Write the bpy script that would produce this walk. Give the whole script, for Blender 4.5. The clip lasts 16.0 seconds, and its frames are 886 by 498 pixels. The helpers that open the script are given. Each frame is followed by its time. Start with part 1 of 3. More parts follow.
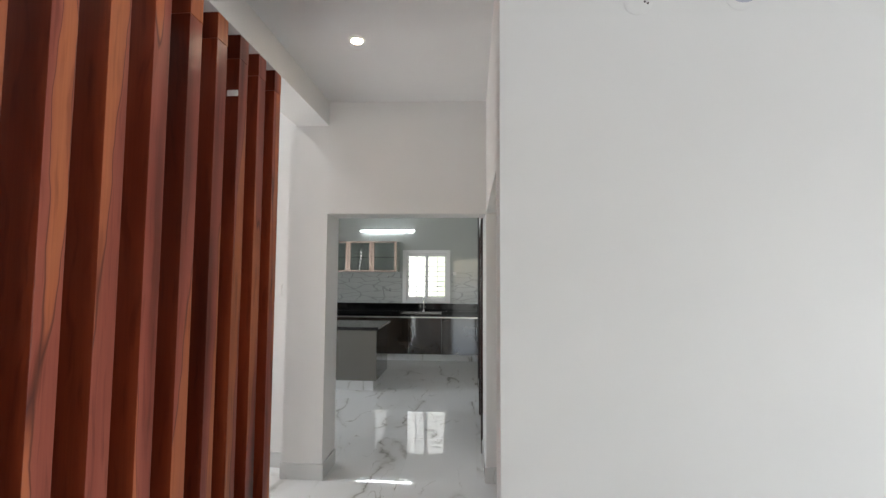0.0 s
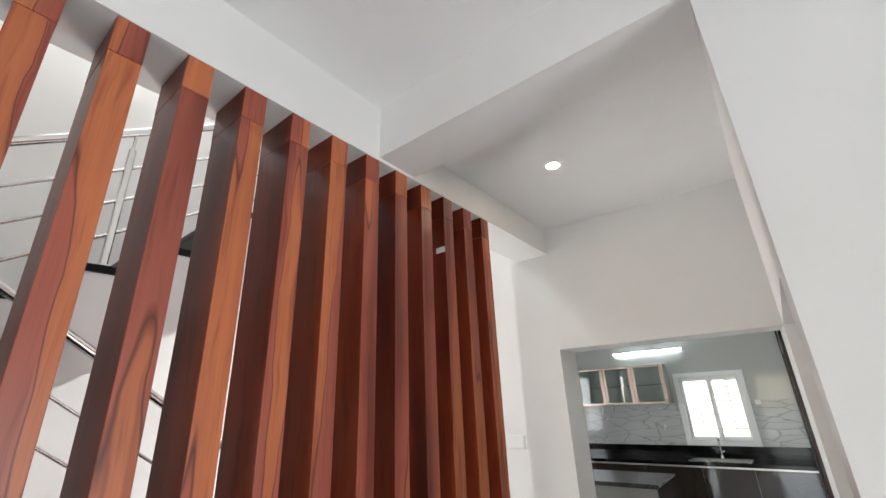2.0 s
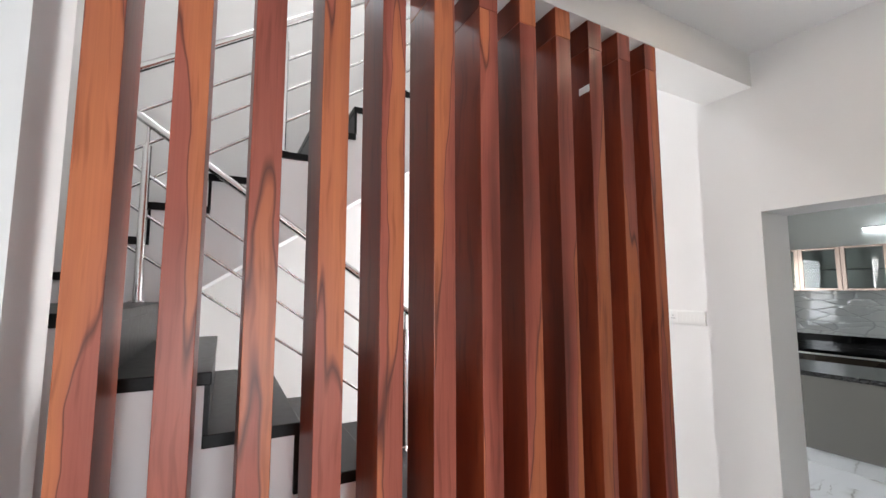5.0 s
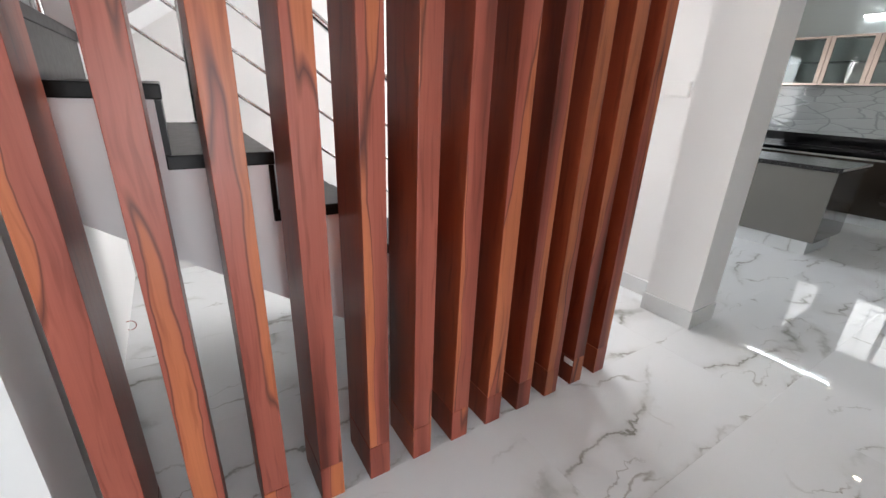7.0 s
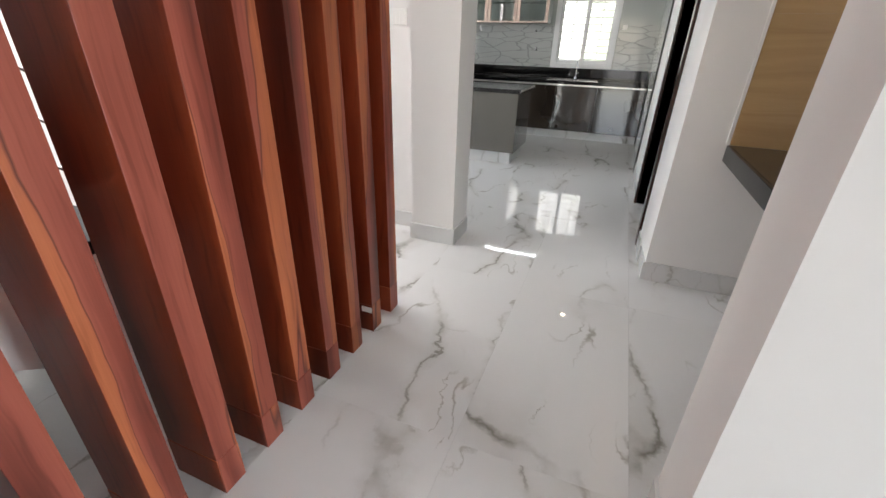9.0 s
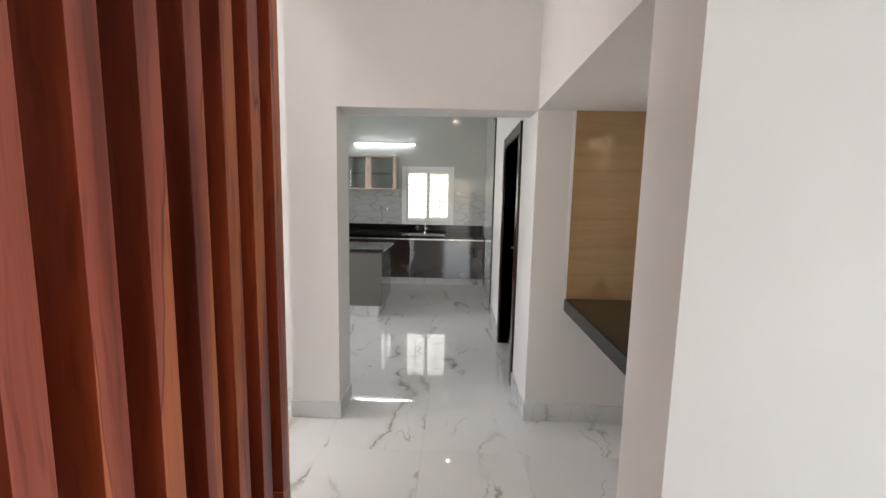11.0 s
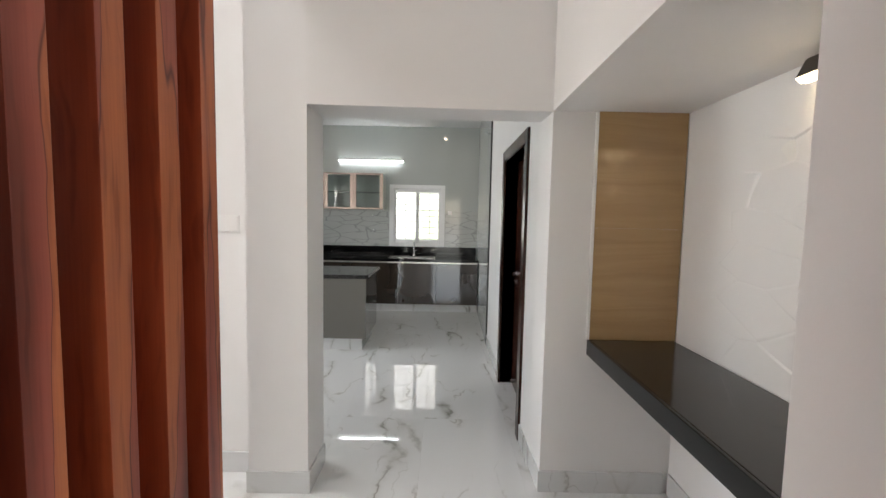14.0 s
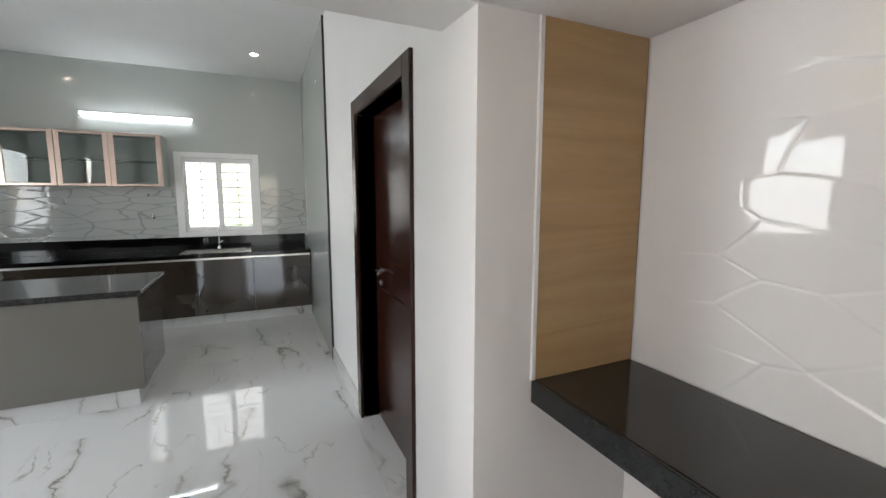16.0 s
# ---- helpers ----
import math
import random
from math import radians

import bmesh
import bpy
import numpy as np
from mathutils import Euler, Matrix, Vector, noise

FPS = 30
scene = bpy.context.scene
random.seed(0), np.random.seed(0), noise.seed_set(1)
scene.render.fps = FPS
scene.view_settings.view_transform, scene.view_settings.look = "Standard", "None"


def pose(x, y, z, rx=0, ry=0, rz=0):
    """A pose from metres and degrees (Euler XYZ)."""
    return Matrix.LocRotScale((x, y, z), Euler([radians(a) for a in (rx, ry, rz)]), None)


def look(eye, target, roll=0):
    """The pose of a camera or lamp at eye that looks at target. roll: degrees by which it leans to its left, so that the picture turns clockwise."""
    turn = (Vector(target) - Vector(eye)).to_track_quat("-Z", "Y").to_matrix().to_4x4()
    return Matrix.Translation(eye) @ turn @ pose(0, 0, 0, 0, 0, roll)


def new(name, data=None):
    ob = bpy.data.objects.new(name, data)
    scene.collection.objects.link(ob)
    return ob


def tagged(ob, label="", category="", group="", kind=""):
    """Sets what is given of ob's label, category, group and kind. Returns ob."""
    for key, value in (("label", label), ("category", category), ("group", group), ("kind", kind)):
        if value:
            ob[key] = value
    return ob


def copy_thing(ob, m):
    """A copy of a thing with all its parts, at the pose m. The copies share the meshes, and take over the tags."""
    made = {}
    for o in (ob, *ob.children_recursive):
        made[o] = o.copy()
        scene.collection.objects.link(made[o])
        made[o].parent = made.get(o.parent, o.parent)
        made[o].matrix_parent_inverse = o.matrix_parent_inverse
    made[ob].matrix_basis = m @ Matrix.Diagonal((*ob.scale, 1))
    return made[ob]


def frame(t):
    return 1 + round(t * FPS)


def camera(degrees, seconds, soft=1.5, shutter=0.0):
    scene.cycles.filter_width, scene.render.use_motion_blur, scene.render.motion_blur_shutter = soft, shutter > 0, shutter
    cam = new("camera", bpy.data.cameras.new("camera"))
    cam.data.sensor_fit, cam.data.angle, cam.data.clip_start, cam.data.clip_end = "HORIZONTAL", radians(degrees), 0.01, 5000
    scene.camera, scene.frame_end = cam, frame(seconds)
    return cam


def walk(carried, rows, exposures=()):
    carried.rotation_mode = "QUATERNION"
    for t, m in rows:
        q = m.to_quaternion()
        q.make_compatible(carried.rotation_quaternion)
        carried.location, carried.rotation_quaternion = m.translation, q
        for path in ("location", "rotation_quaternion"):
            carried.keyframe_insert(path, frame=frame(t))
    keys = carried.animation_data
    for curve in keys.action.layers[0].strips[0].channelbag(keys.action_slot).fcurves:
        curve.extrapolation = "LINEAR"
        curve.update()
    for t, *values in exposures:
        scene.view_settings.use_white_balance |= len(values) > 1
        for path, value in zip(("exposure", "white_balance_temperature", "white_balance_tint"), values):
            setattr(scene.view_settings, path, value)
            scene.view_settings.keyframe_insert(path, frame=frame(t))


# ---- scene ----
cam = camera(93.8, 16.0)
PATH = [
    (0, (0.302, 0.03, 1.588), (0.162, 2.021, 1.706), 0.3),
    (0.5, (0.308, -0.036, 1.639), (0.091, 1.92, 1.996), -1.2),
    (1, (0.282, 0.048, 1.69), (-0.125, 1.933, 2.22), -1.8),
    (1.5, (0.34, 0.224, 1.709), (-0.432, 1.957, 2.343), -2.1),
    (2, (0.346, 0.374, 1.728), (-0.792, 1.86, 2.431), -2.4),
    (2.5, (0.306, 0.474, 1.747), (-1.113, 1.676, 2.484), -2.6),
    (3, (0.311, 0.538, 1.734), (-1.237, 1.545, 2.502), -2.3),
    (3.2, (0.362, 0.562, 1.75), (-1.24, 1.519, 2.47), -1.4),
    (5.5, (0.315, 0.644, 1.564), (-1.445, 1.594, 1.563), -0.04),
    (6, (0.301, 0.641, 1.482), (-1.440, 1.598, 1.250), 0.59),
    (6.5, (0.289, 0.625, 1.410), (-1.392, 1.606, 0.946), 1.38),
    (7, (0.238, 0.623, 1.385), (-1.325, 1.643, 0.668), 2.24),
    (7.5, (0.215, 0.610, 1.350), (-1.192, 1.721, 0.465), 2.67),
    (8, (0.179, 0.594, 1.302), (-1.032, 1.860, 0.338), 2.51),
    (8.5, (0.125, 0.624, 1.289), (-0.825, 2.094, 0.321), 1.91),
    (9, (0.067, 0.702, 1.301), (-0.582, 2.372, 0.413), 1.66),
    (9.5, (-0.002, 0.721, 1.356), (-0.334, 2.556, 0.634), 0.94),
    (10, (-0.095, 0.698, 1.443), (-0.198, 2.626, 0.921), 0.81),
    (12.5, (-0.075, 0.479, 1.533), (-0.117, 2.474, 1.397), 1.24),
    (13, (-0.039, 0.607, 1.508), (-0.082, 2.602, 1.369), 1.23),
    (13.5, (-0.095, 0.844, 1.500), (-0.121, 2.838, 1.358), 1.15),
    (14, (-0.146, 1.099, 1.499), (-0.146, 3.094, 1.350), 1.17),
    (14.5, (-0.135, 1.383, 1.495), (-0.072, 3.375, 1.337), 1.36),
    (15, (-0.194, 1.649, 1.490), (0.004, 3.631, 1.313), 1.19),
    (15.5, (-0.248, 1.897, 1.501), (0.201, 3.834, 1.291), 0.62),
    (16, (-0.216, 2.162, 1.496), (0.606, 3.968, 1.249), 0.03),
]
walk(cam, [(t, look(eye, target, roll)) for t, eye, target, roll in PATH],
     exposures=[(0.0, 1.02, 6500, 10), (1.0, 1.20, 6500, 10), (2.0, 1.36, 6500, 10), (5.5, 1.48, 6350, 12), (7.5, 1.48, 6350, 12), (9.5, 1.42, 6700, 13), (13.0, 1.24, 6850, 14), (13.5, 1.30, 6800, 13), (14.5, 1.34, 6600, 11), (16.0, 1.38, 6500, 11)])

# ---- world, sun and area lamps in place of daylight ----
world = bpy.data.worlds.new("sky")
scene.world = world
world.use_nodes = True
wn = world.node_tree.nodes
sky = wn.new("ShaderNodeTexSky")
sky.sky_type, sky.sun_disc = "NISHITA", False
sky.sun_elevation, sky.sun_rotation = radians(40), radians(165)
world.node_tree.links.new(sky.outputs[0], wn["Background"].inputs[0])
wn["Background"].inputs[1].default_value = 0.15

sun_data = bpy.data.lights.new("sun", "SUN")
sun_data.energy, sun_data.angle, sun_data.color = 5.0, radians(0.5), (1.0, 0.95, 0.88)
sun = new("sun", sun_data)
sun.matrix_world = look((0, 0, 0), (-0.20, 0.74, -0.643))


def daylight(name, eye, target, width, height, watts, colour=(0.93, 0.97, 1.0)):
    """An area lamp set in one opening, in place of the skylight there."""
    data = bpy.data.lights.new(name, "AREA")
    data.shape, data.size, data.size_y = "RECTANGLE", width, height
    data.energy, data.color = watts, colour
    ob = new(name, data)
    ob.matrix_world = look(eye, target)
    return ob


# fill lamp for the slat fronts, in an opening added out of view
daylight("fill_living_side", (3.9, 0.70, 0.95), (0, 0.70, 1.05), 1.15, 1.75, 26, (0.97, 0.985, 1.0))
daylight("daylight_entrance", (0.2, -4.0, 1.2), (0.1, 0.0, 1.1), 1.5, 2.0, 7, (0.93, 0.97, 1.0))
# three lamps added to brighten the stair hall, in openings hidden from view
daylight("fill_stair_high", (-3.3, 1.0, 5.0), (-1.6, 1.0, 2.0), 1.8, 0.9, 21, (1.0, 0.98, 0.96))
daylight("fill_stair_low", (-3.30, 2.85, 1.6), (0, 2.5, 1.2), 0.65, 1.35, 14, (1.0, 0.98, 0.96))
daylight("fill_stair_side", (-2.65, 3.38, 1.6), (-2.65, 0, 1.2), 0.85, 1.35, 16, (1.0, 0.98, 0.96))
daylight("daylight_kitchen_side", (-3.55, 5.1, 1.6), (0, 4.9, 1.4), 1.2, 1.2, 15, (0.93, 0.97, 1.0))


# ---- materials ----
def mat(name, base=(0.8, 0.8, 0.8), rough=0.5, metal=0.0, spec=0.5):
    m = bpy.data.materials.new(name)
    m.use_nodes = True
    b = m.node_tree.nodes["Principled BSDF"]
    b.inputs["Base Color"].default_value = (*base, 1)
    b.inputs["Roughness"].default_value = rough
    b.inputs["Metallic"].default_value = metal
    b.inputs["Specular IOR Level"].default_value = spec
    return m


class Net:
    """Short hand for one material's nodes."""

    def __init__(self, m):
        self.t = m.node_tree
        self.b = self.t.nodes["Principled BSDF"]

    def n(self, kind, **inputs):
        node = self.t.nodes.new(kind)
        for key, value in inputs.items():
            self.put(node.inputs[key.replace("_", " ")], value)
        return node

    def put(self, socket, value):
        if isinstance(value, bpy.types.NodeSocket):
            self.t.links.new(value, socket)
        else:
            socket.default_value = value

    def coords(self, scale=(1, 1, 1), shuffle=0.0, kind="Object"):
        src = self.n("ShaderNodeTexCoord").outputs[kind] if kind != "World" else self.n("ShaderNodeNewGeometry").outputs["Position"]
        mapping = self.n("ShaderNodeMapping", Vector=src, Scale=scale)
        out = mapping.outputs[0]
        if shuffle:
            rnd = self.n("ShaderNodeObjectInfo").outputs["Random"]
            comb = self.n("ShaderNodeCombineXYZ", X=self.math("MULTIPLY", rnd, shuffle), Y=self.math("MULTIPLY", rnd, shuffle * 1.7), Z=self.math("MULTIPLY", rnd, shuffle * 0.6))
            out = self.vec("ADD", out, comb.outputs[0])
        return out

    def math(self, op, a, b=0.0, clamp=False):
        node = self.t.nodes.new("ShaderNodeMath")
        node.operation, node.use_clamp = op, clamp
        self.put(node.inputs[0], a)
        self.put(node.inputs[1], b)
        return node.outputs[0]

    def vec(self, op, a, b):
        node = self.t.nodes.new("ShaderNodeVectorMath")
        node.operation = op
        self.put(node.inputs[0], a)
        self.put(node.inputs[1], b)
        return node.outputs[0]

    def noise(self, vec, scale, detail=4.0, rough=0.5, dist=0.0):
        return self.n("ShaderNodeTexNoise", Vector=vec, Scale=scale, Detail=detail, Roughness=rough, Distortion=dist)

    def ramp(self, fac, stops, smooth=False):
        node = self.n("ShaderNodeValToRGB", Fac=fac)
        cr = node.color_ramp
        cr.interpolation = "EASE" if smooth else "LINEAR"
        while len(cr.elements) < len(stops):
            cr.elements.new(0.5)
        for e, (p, c) in zip(cr.elements, stops):
            e.position, e.color = p, (*c, 1) if len(c) == 3 else c
        return node.outputs[0]

    def mix(self, fac, a, b, blend="MIX"):
        node = self.t.nodes.new("ShaderNodeMix")
        node.data_type, node.blend_type = "RGBA", blend
        self.put(node.inputs[0], fac)
        for sock, value in ((node.inputs[6], a), (node.inputs[7], b)):
            self.put(sock, (*value, 1) if isinstance(value, tuple) and len(value) == 3 else value)
        return node.outputs[2]

    def bump(self, height, strength, distance):
        node = self.n("ShaderNodeBump", Height=height, Strength=strength, Distance=distance)
        self.put(self.b.inputs["Normal"], node.outputs[0])

    def colour(self, value):
        self.put(self.b.inputs["Base Color"], value)

    def rough(self, value):
        self.put(self.b.inputs["Roughness"], value)


def paint(name, tone, rough=0.55):
    """Rolled wall paint: faint patches, fine roller stipple."""
    m = mat(name, tone, rough)
    net = Net(m)
    p = net.coords(kind="World")
    big = net.noise(p, 1.3, 3).outputs[0]
    fine = net.noise(p, 160, 2).outputs[0]
    dark = tuple(v * 0.955 for v in tone)
    net.colour(net.mix(net.ramp(big, [(0.35, (0, 0, 0)), (0.7, (1, 1, 1))]), tone, dark))
    net.rough(net.math("ADD", net.math("MULTIPLY", big, 0.12), rough - 0.06))
    net.bump(net.math("ADD", net.math("MULTIPLY", fine, 0.4), big), 0.05, 0.006)
    return m


WALL = paint("wall_paint", (0.80, 0.795, 0.78))
CEIL = paint("ceiling_paint", (0.82, 0.82, 0.815), 0.7)
STRINGER = paint("stair_paint", (0.78, 0.785, 0.79))


def teak(name, stops, seam, spec):
    """Varnished reddish teak: broad wavy bands of heart and sap wood, thin dark seams, faint streaks."""
    m = mat(name, rough=0.33, spec=spec)
    net = Net(m)
    raw = net.coords(shuffle=31.0)
    wob = net.noise(net.vec("MULTIPLY", raw, (1.2, 1.2, 1.5)), 1.0, 2, 0.45).outputs[0]
    wob2 = net.noise(net.vec("MULTIPLY", raw, (4, 4, 5.5)), 1.0, 2, 0.5).outputs[0]
    sep = net.n("ShaderNodeSeparateXYZ", Vector=raw)
    u = net.math("ADD", net.math("MULTIPLY", sep.outputs[0], 0.55), sep.outputs[1])
    u = net.math("ADD", u, net.math("MULTIPLY", wob, 0.085))
    u = net.math("ADD", u, net.math("MULTIPLY", wob2, 0.022))
    slow = net.math("MULTIPLY", sep.outputs[2], 0.05)
    q = net.n("ShaderNodeCombineXYZ", X=u, Y=slow, Z=0.0).outputs[0]
    broad = net.noise(q, 9.0, 1, 0.4).outputs[0]
    line = net.noise(q, 60.0, 2, 0.5).outputs[0]
    fine = net.noise(net.coords((1, 1, 0.012), shuffle=31.0), 190, 3, 0.6).outputs[0]
    cloud = net.noise(net.vec("MULTIPLY", raw, (3, 3, 1.6)), 1.0, 3, 0.5).outputs[0]
    tone = net.ramp(broad, stops)
    hair = net.ramp(line, [(0.32, (0.45, 0.36, 0.34)), (0.46, (1, 1, 1))])
    edge = net.math("SUBTRACT", 1.0, net.math("DIVIDE", net.math("ABSOLUTE", net.math("SUBTRACT", broad, 0.545)), 0.010), clamp=True)
    tone = net.mix(0.48, tone, hair, "MULTIPLY")
    tone = net.mix(net.math("MULTIPLY", edge, seam), tone, (0.085, 0.022, 0.018))
    tone = net.mix(0.5, tone, net.ramp(cloud, [(0.3, (0.72, 0.70, 0.70)), (0.65, (1, 1, 1))]), "MULTIPLY")
    grain = net.ramp(fine, [(0.35, (0.70, 0.65, 0.63)), (0.62, (1, 1, 1))])
    net.colour(net.mix(0.32, tone, grain, "MULTIPLY"))
    net.rough(net.math("ADD", net.math("MULTIPLY", fine, 0.12), 0.28))
    net.bump(net.math("ADD", fine, net.math("MULTIPLY", line, 0.4)), 0.05, 0.002)
    return m


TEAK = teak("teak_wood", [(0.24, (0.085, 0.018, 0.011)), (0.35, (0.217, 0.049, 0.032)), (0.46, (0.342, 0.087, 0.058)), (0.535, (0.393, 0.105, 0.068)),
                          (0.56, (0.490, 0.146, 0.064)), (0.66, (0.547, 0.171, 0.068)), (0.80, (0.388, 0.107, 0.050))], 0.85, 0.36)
# darker tones for the two side faces of each slat
DARKTEAK = teak("dark_side_teak", [(0.25, (0.066, 0.011, 0.005)), (0.5, (0.210, 0.035, 0.013)), (0.85, (0.348, 0.070, 0.025))], 0.0, 0.17)


def marble(name, rough=0.07, tone=(0.79, 0.785, 0.765), shuffle=23.0, amount=1.0):
    """Polished white marble with long, branching, diagonal grey veins."""
    m = mat(name, tone, rough)
    net = Net(m)
    p = net.coords(shuffle=shuffle)
    warp = net.noise(p, 2.6, 9, 0.62).outputs["Color"]
    q = net.vec("ADD", p, net.vec("MULTIPLY", net.vec("SUBTRACT", warp, (0.5, 0.5, 0.5)), (0.34, 0.34, 0.0)))
    turned = net.n("ShaderNodeMapping", Vector=q, Rotation=(0, 0, radians(-33)), Scale=(1.9, 0.55, 1.0)).outputs[0]

    def vein(scale, width, at):
        v = net.noise(turned, scale, 1, 0.4).outputs[0]
        d = net.math("ABSOLUTE", net.math("SUBTRACT", v, at))
        return net.math("SUBTRACT", 1.0, net.math("DIVIDE", d, width), clamp=True)

    def where(scale, lo, hi):
        return net.ramp(net.noise(p, scale, 2).outputs[0], [(lo, (0, 0, 0)), (hi, (1, 1, 1))])

    mask = where(1.7, 0.45, 0.60)
    broken = where(7.0, 0.34, 0.56)
    main = net.math("MULTIPLY", net.math("MULTIPLY", vein(1.25, 0.014, 0.5), broken), mask)
    halo = net.math("MULTIPLY", net.math("POWER", vein(1.25, 0.075, 0.5), 1.8), mask)
    thin = net.math("MULTIPLY", vein(2.6, 0.010, 0.46), where(2.4, 0.52, 0.63))
    cloud = where(0.9, 0.4, 0.75)
    c = net.mix(net.math("MULTIPLY", cloud, 0.12 * amount), tone, tuple(v * 0.88 for v in tone))
    c = net.mix(net.math("MULTIPLY", halo, 0.50 * amount), c, (0.44, 0.435, 0.40))
    c = net.mix(net.math("MULTIPLY", main, 0.95 * amount), c, (0.22, 0.215, 0.185))
    c = net.mix(net.math("MULTIPLY", thin, 0.70 * amount), c, (0.25, 0.235, 0.19))
    net.colour(c)
    net.rough(net.math("ADD", net.math("MULTIPLY", net.noise(p, 14, 3).outputs[0], rough * 0.8), rough * 0.6))
    return m


MARBLE = marble("marble_tile", 0.026, (0.735, 0.745, 0.745))
SKIRT = marble("skirting_tile", 0.15, (0.68, 0.69, 0.685), 11.0, 0.6)
GROUT = mat("tile_grout", (0.72, 0.71, 0.68), 0.7)


def granite(name, tone=(0.008, 0.008, 0.0085), rough=0.14, spec=0.25):
    m = mat(name, tone, rough, spec=spec)
    net = Net(m)
    p = net.coords(kind="World")
    fleck = net.ramp(net.noise(p, 420, 3, 0.7).outputs[0], [(0.60, tone), (0.85, (0.03, 0.03, 0.031))])
    net.colour(net.mix(net.ramp(net.noise(p, 60, 4).outputs[0], [(0.4, (0, 0, 0)), (0.7, (1, 1, 1))]), fleck, tuple(v * 1.6 for v in tone)))
    net.rough(net.math("ADD", net.math("MULTIPLY", net.noise(p, 30, 4).outputs[0], 0.1), rough - 0.04))
    return m


GRANITE = granite("black_granite", (0.004, 0.004, 0.0042), 0.30, 0.12)
WORKTOP = granite("polished_black_granite", (0.003, 0.003, 0.0032), 0.07, 0.35)
GRANITE_TOP = granite("grey_black_granite", (0.012, 0.0115, 0.011), 0.10, 0.5)
GRANITE_EDGE = granite("dark_granite_edge", (0.010, 0.011, 0.011), 0.22, 0.3)
STEEL = mat("stainless_steel", (0.62, 0.61, 0.60), 0.2, 1.0)
CHROME = mat("chrome", (0.75, 0.75, 0.76), 0.08, 1.0)
BRASS = mat("satin_brass", (0.55, 0.42, 0.28), 0.3, 1.0)
ALU = mat("brushed_aluminium", (0.72, 0.70, 0.66), 0.28, 1.0)
ROSE = mat("rose_metal_frame", (0.55, 0.43, 0.36), 0.25, 0.6)
PLASTIC = mat("white_plastic", (0.82, 0.82, 0.80), 0.3)
UPVC = mat("white_upvc", (0.85, 0.86, 0.86), 0.25)
GRILLE = mat("pale_painted_steel", (0.40, 0.40, 0.39), 0.5)
DARKDOT = mat("dark_screw", (0.05, 0.04, 0.04), 0.5)
BLACKTRIM = mat("black_trim", (0.015, 0.014, 0.014), 0.35)
BLUEPLASTIC = mat("bluish_plastic", (0.55, 0.57, 0.66), 0.25)
FAN = mat("fan_enamel", (0.45, 0.41, 0.36), 0.35)
PAPER = mat("paper_tag", (0.8, 0.8, 0.78), 0.8)
WIRE = mat("red_wire", (0.35, 0.12, 0.10), 0.5)
LAMPBODY = mat("dark_lamp_housing", (0.035, 0.028, 0.024), 0.4, 0.4)
CABINSIDE = mat("cabinet_inside", (0.36, 0.385, 0.37), 0.4)


def laminate(name, tone, rough):
    m = mat(name, tone, rough)
    net = Net(m)
    p = net.coords((1, 1, 1), kind="World")
    big = net.noise(p, 2.0, 3).outputs[0]
    net.colour(net.mix(big, tone, tuple(v * 1.15 for v in tone)))
    net.bump(net.noise(p, 5, 1).outputs[0], 0.10, 0.01)
    b = net.b
    b.inputs["Coat Weight"].default_value = 1.0
    b.inputs["Coat Roughness"].default_value = 0.04
    return m


BROWNLAM = laminate("brown_gloss_laminate", (0.034, 0.026, 0.020), 0.06)
GREYLAM = laminate("grey_gloss_laminate", (0.115, 0.108, 0.092), 0.14)


def doorwood(name):
    m = mat(name, rough=0.24, spec=0.35)
    net = Net(m)
    p = net.coords((1, 1, 0.08))
    g = net.noise(p, 34, 4, 0.6).outputs[0]
    net.colour(net.ramp(g, [(0.3, (0.014, 0.004, 0.003)), (0.6, (0.040, 0.012, 0.007)), (0.8, (0.065, 0.021, 0.012))]))
    net.bump(g, 0.08, 0.002)
    return m


DOORWOOD = doorwood("dark_walnut_door")


def beige(name):
    m = mat(name, (0.5, 0.37, 0.22), 0.13)
    net = Net(m)
    p = net.coords((0.35, 1, 1.6), kind="World")
    warp = net.noise(p, 2.5, 4).outputs["Color"]
    q = net.vec("ADD", p, net.vec("MULTIPLY", warp, (0.0, 0.0, 0.35)))
    band = net.noise(net.vec("MULTIPLY", q, (0.6, 1, 3.0)), 3.0, 5, 0.6).outputs[0]
    net.colour(net.ramp(band, [(0.28, (0.36, 0.228, 0.106)), (0.42, (0.41, 0.266, 0.126)), (0.6, (0.455, 0.305, 0.147)), (0.75, (0.39, 0.247, 0.115))]))
    net.rough(net.math("ADD", net.math("MULTIPLY", band, 0.08), 0.08))
    return m


BEIGE = beige("beige_stone_tile")


